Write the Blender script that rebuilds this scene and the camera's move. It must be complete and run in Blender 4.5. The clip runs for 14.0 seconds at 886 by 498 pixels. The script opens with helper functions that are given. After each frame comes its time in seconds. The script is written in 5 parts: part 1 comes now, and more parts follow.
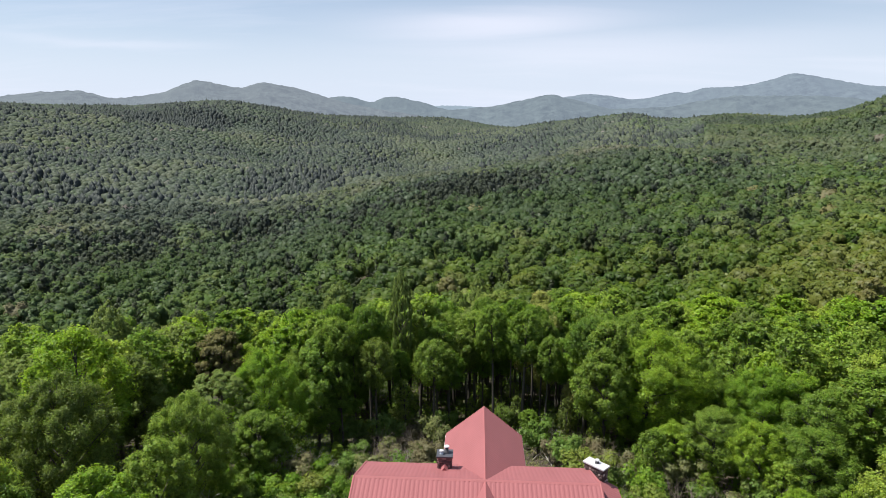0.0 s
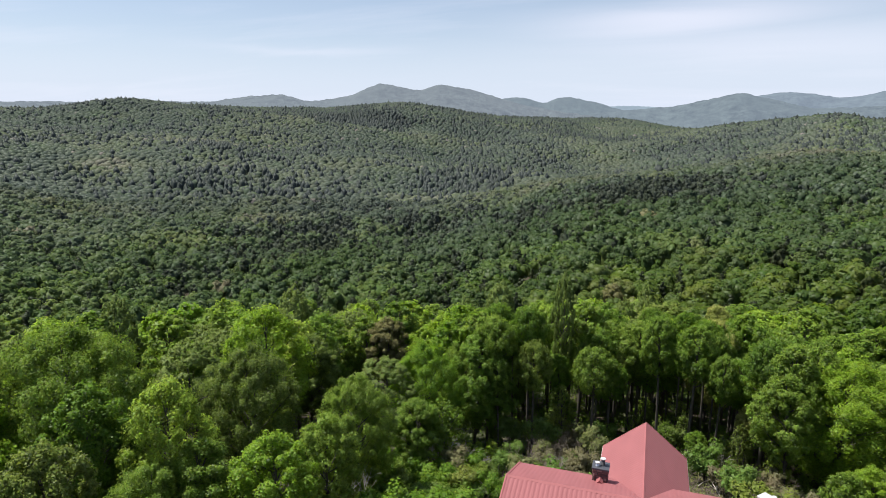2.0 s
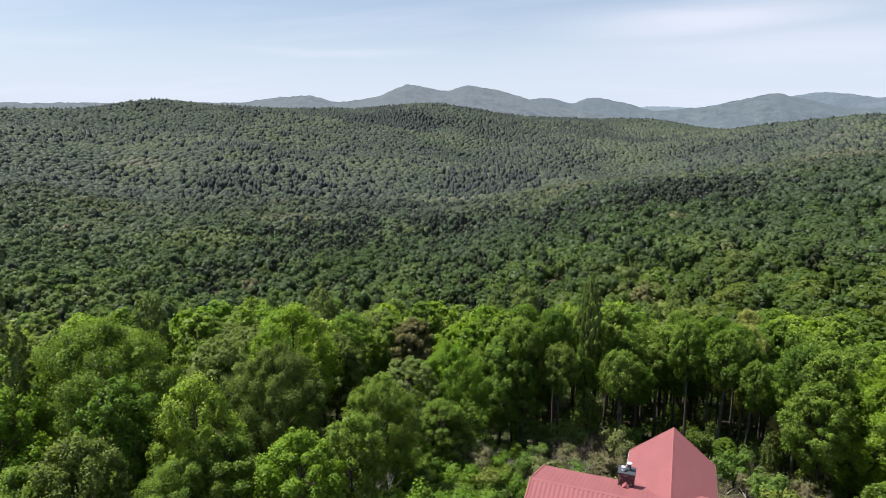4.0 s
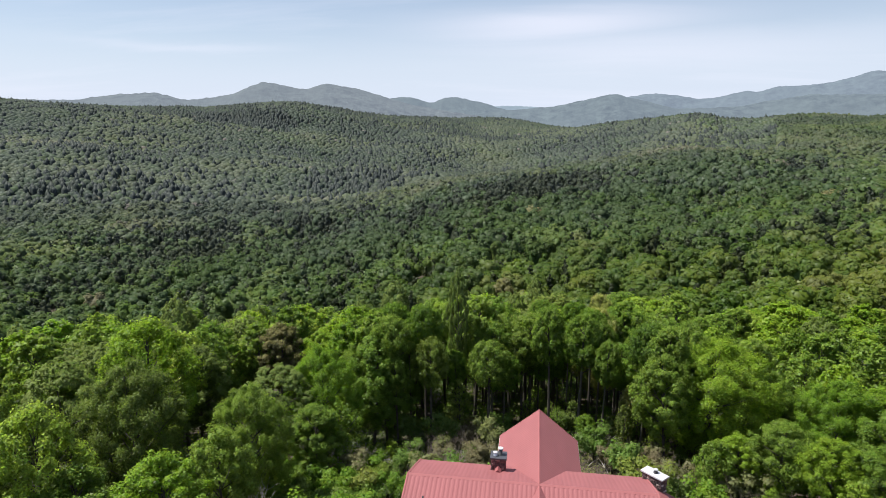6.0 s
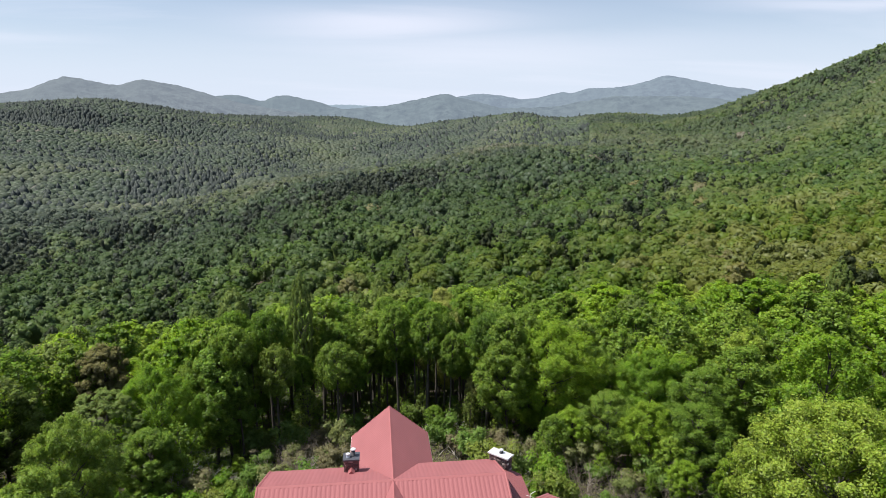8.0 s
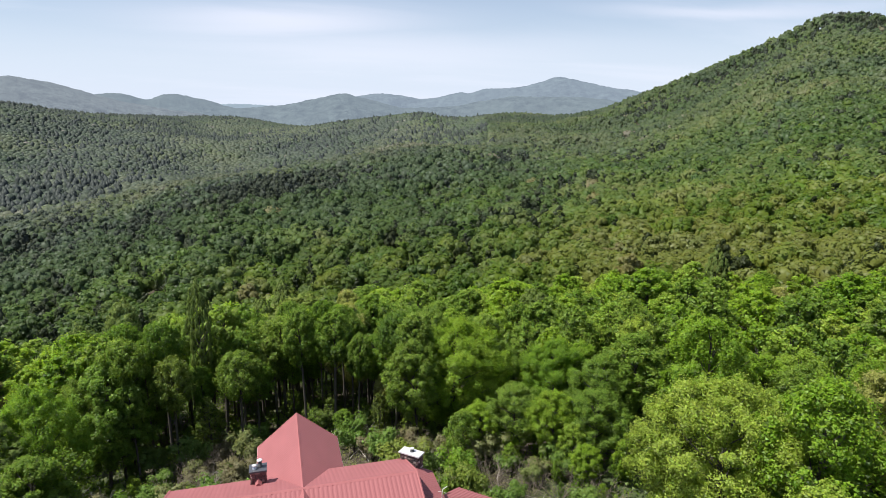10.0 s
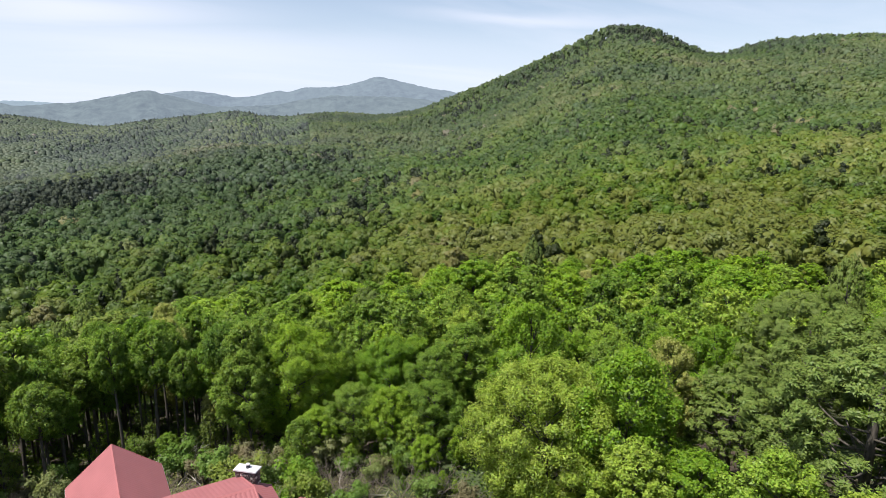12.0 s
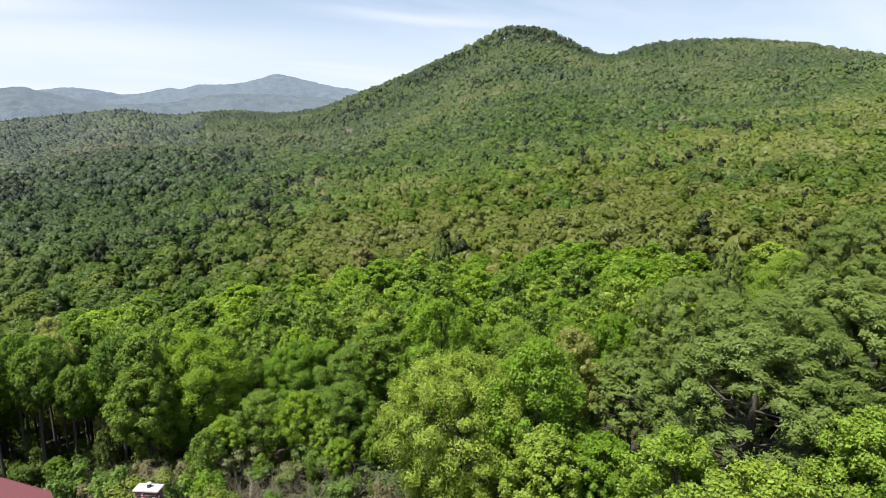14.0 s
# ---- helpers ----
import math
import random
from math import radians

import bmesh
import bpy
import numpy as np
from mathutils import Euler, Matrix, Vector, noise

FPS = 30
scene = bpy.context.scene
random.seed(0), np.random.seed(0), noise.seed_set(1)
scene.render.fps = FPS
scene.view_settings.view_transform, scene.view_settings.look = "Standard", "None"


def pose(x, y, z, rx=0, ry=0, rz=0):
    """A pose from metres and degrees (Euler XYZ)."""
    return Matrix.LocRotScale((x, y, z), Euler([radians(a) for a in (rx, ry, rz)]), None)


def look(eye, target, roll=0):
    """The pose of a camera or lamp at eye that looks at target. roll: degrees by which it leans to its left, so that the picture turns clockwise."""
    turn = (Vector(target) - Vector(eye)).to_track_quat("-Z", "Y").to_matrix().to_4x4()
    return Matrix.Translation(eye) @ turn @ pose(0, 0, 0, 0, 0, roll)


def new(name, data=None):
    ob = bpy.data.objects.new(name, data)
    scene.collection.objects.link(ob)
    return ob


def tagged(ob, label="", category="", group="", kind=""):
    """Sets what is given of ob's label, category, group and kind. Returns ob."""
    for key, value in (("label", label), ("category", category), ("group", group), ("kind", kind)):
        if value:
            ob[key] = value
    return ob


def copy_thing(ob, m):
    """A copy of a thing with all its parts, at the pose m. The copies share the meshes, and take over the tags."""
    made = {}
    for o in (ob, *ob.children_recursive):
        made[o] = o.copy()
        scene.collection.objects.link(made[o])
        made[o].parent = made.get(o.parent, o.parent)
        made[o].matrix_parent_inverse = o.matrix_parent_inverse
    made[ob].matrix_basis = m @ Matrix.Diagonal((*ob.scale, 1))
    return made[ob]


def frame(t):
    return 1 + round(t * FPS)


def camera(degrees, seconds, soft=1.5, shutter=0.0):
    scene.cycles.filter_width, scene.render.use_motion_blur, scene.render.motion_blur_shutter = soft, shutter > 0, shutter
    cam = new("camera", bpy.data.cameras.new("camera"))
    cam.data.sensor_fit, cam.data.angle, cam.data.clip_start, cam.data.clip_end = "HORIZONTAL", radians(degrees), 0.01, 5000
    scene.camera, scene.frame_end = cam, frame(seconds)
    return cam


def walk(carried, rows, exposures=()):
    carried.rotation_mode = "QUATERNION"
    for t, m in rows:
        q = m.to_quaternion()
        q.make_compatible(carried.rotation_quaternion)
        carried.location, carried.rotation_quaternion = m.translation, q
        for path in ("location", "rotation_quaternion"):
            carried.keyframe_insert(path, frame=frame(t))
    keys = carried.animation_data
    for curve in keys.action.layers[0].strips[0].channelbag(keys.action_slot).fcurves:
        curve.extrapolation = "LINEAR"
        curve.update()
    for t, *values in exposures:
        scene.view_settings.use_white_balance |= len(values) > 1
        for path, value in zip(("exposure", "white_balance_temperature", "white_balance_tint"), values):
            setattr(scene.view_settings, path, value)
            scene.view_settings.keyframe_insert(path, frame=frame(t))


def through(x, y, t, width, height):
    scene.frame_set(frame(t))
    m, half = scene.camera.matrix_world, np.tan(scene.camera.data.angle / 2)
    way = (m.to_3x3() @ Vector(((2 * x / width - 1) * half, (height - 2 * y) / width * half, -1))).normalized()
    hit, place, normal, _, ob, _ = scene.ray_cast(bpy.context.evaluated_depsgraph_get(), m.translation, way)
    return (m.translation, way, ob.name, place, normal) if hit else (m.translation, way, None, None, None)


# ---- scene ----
EYE = 27.0  # height of the camera over the yard

cam = camera(71.0, 14.0, soft=0.8)


def turn(pitch, roll, yaw):
    return pose(0, 0, EYE, 90 + pitch, 0, yaw) @ pose(0, 0, 0, 0, 0, roll)


walk(cam, [(t, turn(p, r, y)) for t, p, r, y in (
    (0.0, -11.82, 0.08, 0.0), (0.5, -11.8, -0.05, 3.38), (1.0, -11.77, -0.04, 9.33), (1.5, -11.77, 0.05, 13.13),
    (2.0, -11.76, 0.05, 15.45), (2.2, -11.75, 0.05, 16.26), (3.25, -11.72, 0.05, 18.4), (4.3, -11.7, 0.05, 17.02),
    (4.5, -11.72, 0.08, 16.12), (5.0, -11.73, 0.1, 13.31), (5.5, -11.74, 0.05, 9.59), (6.0, -11.79, 0.01, 5.41),
    (6.5, -11.8, 0.0, 0.23), (7.0, -11.82, -0.03, -4.62), (7.5, -11.85, -0.03, -7.83), (8.0, -11.88, 0.02, -9.42),
    (8.2, -11.9, 0.02, -10.01), (9.25, -11.91, 0.02, -13.6), (10.3, -11.91, 0.04, -20.55), (10.5, -11.91, 0.07, -21.93),
    (11.0, -11.88, 0.07, -26.28), (11.5, -11.9, 0.06, -30.7), (12.0, -11.94, 0.09, -34.4), (12.5, -11.98, 0.06, -37.72),
    (13.0, -12.01, 0.07, -40.49), (13.5, -12.05, 0.03, -42.2), (14.0, -12.07, 0.06, -43.07))],
     exposures=((0.0, 0.43), (2.0, 0.4), (5.0, 0.4), (8.0, 0.43), (11.0, 0.5), (14.0, 0.62)))

# ---- sky, sun, exposure ----
SUN_BEARING, SUN_HEIGHT = -86.0, 62.0
world = bpy.data.worlds.new("sky")
scene.world = world
world.use_nodes = True


class Nodes:
    """Short hand for building a node tree."""

    def __init__(self, tree):
        self.tree = tree
        tree.nodes.clear()

    def add(self, kind, inputs=None):
        node = self.tree.nodes.new(kind)
        for slot, v in (inputs or {}).items():
            if isinstance(v, bpy.types.NodeSocket):
                self.tree.links.new(v, node.inputs[slot])
            else:
                node.inputs[slot].default_value = v
        return node

    def ramp(self, fac, stops, interpolation="LINEAR"):
        node = self.add("ShaderNodeValToRGB", inputs={0: fac})
        node.color_ramp.interpolation = interpolation
        el = node.color_ramp.elements
        while len(el) < len(stops):
            el.new(0.5)
        for e, (pos, col) in zip(el, stops):
            e.position = pos
            e.color = (*col, 1) if len(col) == 3 else col
        return node.outputs[0]

    def mix(self, fac, a, b, blend="MIX"):
        node = self.add("ShaderNodeMix")
        node.data_type, node.blend_type = "RGBA", blend
        for slot, v in ((0, fac), (6, a), (7, b)):
            if isinstance(v, bpy.types.NodeSocket):
                self.tree.links.new(v, node.inputs[slot])
            else:
                node.inputs[slot].default_value = (*v, 1) if isinstance(v, tuple) and len(v) == 3 else v
        return node.outputs[2]

    def math(self, op, a, b=0.0):
        node = self.add("ShaderNodeMath", inputs={0: a, 1: b})
        node.operation = op
        return node.outputs[0]

    def noise(self, vector, scale, detail=4.0, rough=0.55, distort=0.0):
        return self.add("ShaderNodeTexNoise", inputs={"Vector": vector, "Scale": scale, "Detail": detail,
                                                       "Roughness": rough, "Distortion": distort}).outputs[0]


n = Nodes(world.node_tree)
sky = n.add("ShaderNodeTexSky")
sky.sky_type, sky.sun_disc = "NISHITA", False
sky.sun_elevation, sky.sun_rotation = radians(SUN_HEIGHT), radians(SUN_BEARING)
sky.air_density, sky.dust_density, sky.ozone_density, sky.altitude = 1.0, 0.8, 1.6, 500
way = n.add("ShaderNodeTexCoord").outputs["Generated"]
parts = n.add("ShaderNodeSeparateXYZ", inputs={0: way})
# thin cirrus: noise on a flat layer high over the ground
height = n.math("MAXIMUM", parts.outputs[2], 0.0)
lift = n.math("ADD", height, 0.12)
layer = n.add("ShaderNodeCombineXYZ", inputs={0: n.math("DIVIDE", parts.outputs[0], lift), 1: n.math("DIVIDE", parts.outputs[1], lift), 2: 3.7})
stretched = n.add("ShaderNodeMapping", inputs={0: layer.outputs[0], 2: (0, 0, radians(14)), 3: (0.3, 0.8, 1)})
veil = n.noise(stretched.outputs[0], 0.85, 8.0, 0.6, 0.5)
cover = n.ramp(veil, [(0.44, (0, 0, 0)), (0.68, (1, 1, 1))])
cover = n.math("MULTIPLY", cover, 0.32)
# banks of thin cloud, ragged at their edges: sideways, upward, half length, half height, tilt, cover
ragged = n.noise(stretched.outputs[0], 1.6, 6.0, 0.6, 0.6)
off = n.math("MULTIPLY", n.math("SUBTRACT", ragged, 0.5), 0.05)
for across, high, length, thick, tilt, amount in ((0.08, 0.137, 0.19, 0.026, 0.03, 0.6), (0.66, 0.145, 0.12, 0.011, -0.12, 0.45), (0.2, 0.1, 0.3, 0.03, 0.0, 0.4), (-0.45, 0.102, 0.12, 0.008, 0.0, 0.25)):
    aside = n.math("SUBTRACT", parts.outputs[0], across)
    above = n.math("ADD", n.math("SUBTRACT", height, high), n.math("SUBTRACT", off, n.math("MULTIPLY", aside, tilt)))
    aside, above = n.math("DIVIDE", aside, length), n.math("DIVIDE", above, thick)
    bank = n.math("POWER", 2.718, n.math("MULTIPLY", n.math("ADD", n.math("MULTIPLY", aside, aside), n.math("MULTIPLY", above, above)), -1.0))
    cover = n.math("MAXIMUM", cover, n.math("MULTIPLY", bank, amount))
milk = n.ramp(height, [(0.0, (1, 1, 1)), (0.06, (0.82, 0.82, 0.82)), (0.13, (0.45, 0.45, 0.45)), (0.22, (0.22, 0.22, 0.22)), (0.6, (0.08, 0.08, 0.08))])
hazy = n.mix(milk, sky.outputs[0], (6.35, 7.05, 8.45))
clouded = n.mix(cover, hazy, (8.3, 8.35, 9.5))
back = n.add("ShaderNodeBackground", inputs={0: clouded, 1: 0.088})
n.add("ShaderNodeOutputWorld", inputs={0: back.outputs[0]})

sun = new("sun", bpy.data.lights.new("sun", "SUN"))
sun.data.energy, sun.data.angle, sun.data.color = 5.0, radians(0.6), (1.0, 0.95, 0.87)
b, e = radians(SUN_BEARING), radians(SUN_HEIGHT)
sun.matrix_world = look((0, 0, 200), Vector((0, 0, 200)) - Vector((math.sin(b) * math.cos(e), math.cos(b) * math.cos(e), math.sin(e))))


# ---- materials ----
def material(name):
    m = bpy.data.materials.new(name)
    m.use_nodes = True
    return m, Nodes(m.node_tree)


def finish(n, color, rough=0.8, metal=0.0, bump=None, depth=0.02, strength=0.6, spec=0.5):
    inputs = {"Base Color": color, "Roughness": rough, "Metallic": metal, "Specular IOR Level": spec}
    if bump is not None:
        inputs["Normal"] = n.add("ShaderNodeBump", inputs={"Height": bump, "Distance": depth, "Strength": strength}).outputs[0]
    shader = n.add("ShaderNodeBsdfPrincipled", inputs=inputs)
    n.add("ShaderNodeOutputMaterial", inputs={0: shader.outputs[0]})


def leaf_material(name, stops, source="object", spread=0.5, through=0.3, clumps=0.0, relief=0.9, hazed=None):
    """Foliage: one tint for each tree, smaller changes from spray to spray, light through the leaves."""
    m, n = material(name)
    info = n.add("ShaderNodeObjectInfo")
    tint = info.outputs["Random"]
    if source == "attribute":
        per_tree = n.add("ShaderNodeAttribute")
        per_tree.attribute_name = "tint"
        tint = per_tree.outputs["Fac"]
    where = n.add("ShaderNodeNewGeometry")
    color = n.ramp(tint, stops)
    if hazed:
        # distance haze put into the leaf colour: green ramp to greyed ramp
        less_hazed = n.add("ShaderNodeAttribute")
        less_hazed.attribute_name = "less_hazed"
        color = n.mix(less_hazed.outputs["Fac"], n.ramp(tint, hazed), color)
    island = where.outputs["Random Per Island"]
    light = n.math("ADD", n.math("MULTIPLY", island, spread), 1.0 - spread / 2)
    color = n.mix(1.0, color, n.add("ShaderNodeCombineColor", inputs={0: light, 1: light, 2: light}).outputs[0], "MULTIPLY")
    hue = n.add("ShaderNodeHueSaturation", inputs={"Hue": n.math("ADD", n.math("MULTIPLY", n.math("FRACT", n.math("MULTIPLY", island, 17.0)), 0.03), 0.485), "Color": color})
    color = hue.outputs[0]
    puff = n.add("ShaderNodeAttribute")
    puff.attribute_name = "puff"
    turned = n.add("ShaderNodeVectorTransform", inputs={0: puff.outputs["Vector"]})
    turned.vector_type, turned.convert_from, turned.convert_to = "NORMAL", "OBJECT", "WORLD"
    rounded = turned.outputs[0]
    if clumps:
        # leaf clusters over the rounded crowns
        tufts = n.noise(where.outputs["Position"], clumps, 3.0, 0.65)
        rounded = n.add("ShaderNodeBump", inputs={"Height": tufts, "Distance": 1.1 / clumps, "Strength": relief, "Normal": rounded}).outputs[0]
    front = n.add("ShaderNodeBsdfDiffuse", inputs={0: color, "Normal": rounded})
    glow = n.add("ShaderNodeBsdfTranslucent", inputs={0: n.mix(1.0, color, (1.15, 1.2, 0.6), "MULTIPLY")})
    gloss = n.add("ShaderNodeBsdfGlossy", inputs={0: (0.8, 0.85, 0.8, 1), "Roughness": 0.5})
    body = n.add("ShaderNodeMixShader", inputs={0: through, 1: front.outputs[0], 2: glow.outputs[0]})
    full = n.add("ShaderNodeMixShader", inputs={0: 0.02, 1: body.outputs[0], 2: gloss.outputs[0]})
    n.add("ShaderNodeOutputMaterial", inputs={0: full.outputs[0]})
    return m


LEAVES = leaf_material("broad_leaves", [(0.0, (0.095, 0.174, 0.0174)), (0.3, (0.122, 0.221, 0.0194)), (0.6, (0.153, 0.254, 0.0232)),
                                        (0.85, (0.159, 0.242, 0.0329)), (1.0, (0.184, 0.219, 0.0435))], spread=0.65, through=0.38)
LIGHT_LEAVES = leaf_material("light_leaves", [(0.0, (0.233, 0.358, 0.0393)), (1.0, (0.296, 0.39, 0.0546))], spread=0.65, through=0.42)
PALE_LEAVES = leaf_material("budding_leaves", [(0.0, (0.277, 0.317, 0.0726)), (1.0, (0.358, 0.358, 0.106))], spread=0.65, through=0.35)
BRIGHT_LEAVES = leaf_material("bright_leaves", [(0.0, (0.17, 0.3, 0.0209)), (1.0, (0.237, 0.36, 0.0272))], spread=0.65, through=0.45)
MID_LEAVES = leaf_material("mid_green_leaves", [(0.0, (0.143, 0.243, 0.0276)), (1.0, (0.195, 0.291, 0.0391))], spread=0.65, through=0.42)
OLIVE_LEAVES = leaf_material("olive_leaves", [(0.0, (0.125, 0.183, 0.0299)), (1.0, (0.156, 0.207, 0.0391))], spread=0.6, through=0.33)
NEEDLES = leaf_material("pine_needles", [(0.0, (0.132, 0.187, 0.0402)), (1.0, (0.176, 0.233, 0.0536))], spread=0.4, through=0.25)
DEAD_LEAVES = leaf_material("bare_twigs", [(0.0, (0.15, 0.145, 0.05)), (1.0, (0.18, 0.17, 0.065))], through=0.15)
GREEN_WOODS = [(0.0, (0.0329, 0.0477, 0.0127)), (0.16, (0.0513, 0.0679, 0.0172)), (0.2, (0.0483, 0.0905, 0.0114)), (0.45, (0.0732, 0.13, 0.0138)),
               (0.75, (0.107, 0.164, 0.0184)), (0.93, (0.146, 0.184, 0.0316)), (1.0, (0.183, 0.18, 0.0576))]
# the same tints greyed and blued, to stand for haze over far woods
HAZED_WOODS = [(0.0, (0.0385, 0.0483, 0.0492)), (0.16, (0.0514, 0.0609, 0.058)), (0.2, (0.0566, 0.0742, 0.0611)), (0.45, (0.0719, 0.0905, 0.0674)),
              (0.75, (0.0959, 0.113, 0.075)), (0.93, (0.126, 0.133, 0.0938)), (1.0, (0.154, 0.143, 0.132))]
FOREST = leaf_material("forest_leaves", GREEN_WOODS, "attribute", 0.15, 0.33, 2.0, 0.8, HAZED_WOODS)
HILL_FOREST = leaf_material("hill_forest_leaves", GREEN_WOODS, "attribute", 0.12, 0.25, 1.1, 0.42, HAZED_WOODS)
FAR_FOREST = leaf_material("far_forest_leaves", GREEN_WOODS, "attribute", 0.1, 0.2, 0.5, 0.25, HAZED_WOODS)
SHRUB = leaf_material("shrub_leaves", [(0.0, (0.11, 0.19, 0.032)), (0.35, (0.13, 0.2, 0.04)), (0.6, (0.155, 0.185, 0.06)), (0.85, (0.175, 0.165, 0.085)), (1.0, (0.16, 0.135, 0.08))])
GRASS = leaf_material("grass_blades", [(0.0, (0.1, 0.16, 0.03)), (1.0, (0.22, 0.2, 0.09))], "attribute")

m, n = material("bark")
BARK = m
place = n.add("ShaderNodeTexCoord").outputs["Object"]
grain = n.noise(n.add("ShaderNodeMapping", inputs={0: place, 3: (6, 6, 0.8)}).outputs[0], 2.0, 5)
finish(n, n.ramp(grain, [(0.3, (0.035, 0.03, 0.025)), (0.7, (0.115, 0.1, 0.085))]), 0.9, bump=grain)

m, n = material("grey_deadwood")
DEADWOOD = m
place = n.add("ShaderNodeTexCoord").outputs["Object"]
grain = n.noise(n.add("ShaderNodeMapping", inputs={0: place, 3: (4, 4, 0.6)}).outputs[0], 3.0, 5)
finish(n, n.ramp(grain, [(0.3, (0.22, 0.2, 0.17)), (0.7, (0.45, 0.42, 0.37))]), 0.85, bump=grain)

m, n = material("forest_ground")
GROUND = m
spot = n.add("ShaderNodeNewGeometry").outputs["Position"]
coarse = n.noise(spot, 0.12, 5)
fine = n.noise(spot, 2.2, 6, 0.65)
litter = n.ramp(fine, [(0.3, (0.03, 0.022, 0.016)), (0.55, (0.062, 0.046, 0.032)), (0.75, (0.11, 0.085, 0.06))])
grass = n.ramp(fine, [(0.3, (0.03, 0.05, 0.016)), (0.7, (0.075, 0.1, 0.034))])
finish(n, n.mix(n.ramp(coarse, [(0.46, (0, 0, 0)), (0.62, (1, 1, 1))]), litter, grass), 0.95, bump=fine, depth=0.08)


def roof_paint(name, colour):
    m, n = material(name)
    place = n.add("ShaderNodeTexCoord").outputs["Object"]
    stains = n.noise(n.add("ShaderNodeMapping", inputs={0: place, 3: (1.2, 0.35, 0.35)}).outputs[0], 1.3, 5, 0.6)
    specks = n.noise(place, 22.0, 3)
    a = tuple(c * 0.93 for c in colour)
    b = tuple(min(1, c * 1.06 + 0.004) for c in colour)
    color = n.mix(n.ramp(specks, [(0.35, (0, 0, 0)), (0.75, (0.35, 0.35, 0.35))]), n.ramp(stains, [(0.3, a), (0.7, b)]), tuple(c * 1.05 + 0.03 for c in colour))
    finish(n, color, n.ramp(stains, [(0.3, (0.6, 0.6, 0.6)), (0.7, (0.72, 0.72, 0.72))]), 0.0, bump=stains, depth=0.004, strength=0.3, spec=0.18)
    return m


RED_ROOF = roof_paint("red_roof_metal", (0.288, 0.102, 0.106))
RED_TRIM = roof_paint("red_roof_trim", (0.315, 0.11, 0.112))

m, n = material("stained_siding")
SIDING = m
place = n.add("ShaderNodeTexCoord").outputs["Object"]
grain = n.noise(n.add("ShaderNodeMapping", inputs={0: place, 3: (1, 1, 14)}).outputs[0], 1.5, 5)
finish(n, n.ramp(grain, [(0.3, (0.16, 0.085, 0.04)), (0.7, (0.3, 0.17, 0.09))]), 0.7, bump=grain)

m, n = material("mortar")
MORTAR = m
place = n.add("ShaderNodeTexCoord").outputs["Object"]
sand = n.noise(place, 30, 4)
finish(n, n.ramp(sand, [(0.3, (0.05, 0.04, 0.04)), (0.7, (0.12, 0.1, 0.1))]), 0.95, bump=sand, depth=0.005)


def stone_material(name, stops):
    m, n = material(name)
    info = n.add("ShaderNodeNewGeometry").outputs["Random Per Island"]
    place = n.add("ShaderNodeTexCoord").outputs["Object"]
    sand = n.noise(place, 25, 5)
    base = n.ramp(info, stops)
    finish(n, n.mix(n.ramp(sand, [(0.45, (0, 0, 0)), (0.85, (0.25, 0.25, 0.25))]), base, (0.3, 0.27, 0.25)), 0.8, bump=sand, depth=0.008)
    return m


DARK_STONE = stone_material("dark_red_stone", [(0.0, (0.06, 0.03, 0.03)), (0.5, (0.13, 0.055, 0.055)), (0.85, (0.2, 0.09, 0.085)), (1.0, (0.32, 0.25, 0.23))])
FIELD_STONE = stone_material("field_stone", [(0.0, (0.035, 0.024, 0.026)), (0.45, (0.09, 0.05, 0.052)), (0.75, (0.2, 0.14, 0.13)), (0.86, (0.5, 0.45, 0.42)), (1.0, (0.62, 0.56, 0.52))])


def plain(name, color, rough, metal=0.0, dirt=0.15, scale=6.0):
    m, n = material(name)
    place = n.add("ShaderNodeTexCoord").outputs["Object"]
    wear = n.noise(place, scale, 6, 0.65)
    finish(n, n.ramp(wear, [(0.3, tuple(c * (1 - dirt) for c in color)), (0.7, color)]), rough, metal, bump=wear, depth=0.003)
    return m


CAP_CONCRETE = plain("cap_concrete", (0.58, 0.58, 0.6), 0.6, 0.0, 0.2)
CAP_DARK = plain("cap_slate", (0.07, 0.075, 0.09), 0.5, 0.0, 0.3)
GALVANISED = plain("galvanised_steel", (0.72, 0.72, 0.74), 0.35, 0.9, 0.2)
DARK_STEEL = plain("dark_steel", (0.08, 0.08, 0.085), 0.45, 0.6, 0.3)
RAIN_CAP = plain("weathered_cap_metal", (0.66, 0.66, 0.68), 0.6, 0.25, 0.25)
TWIGS = plain("bare_twig_wood", (0.24, 0.2, 0.155), 0.9, 0.0, 0.4, 12.0)
WHITE_TRIM = plain("white_trim", (0.75, 0.74, 0.7), 0.5, 0.0, 0.2)


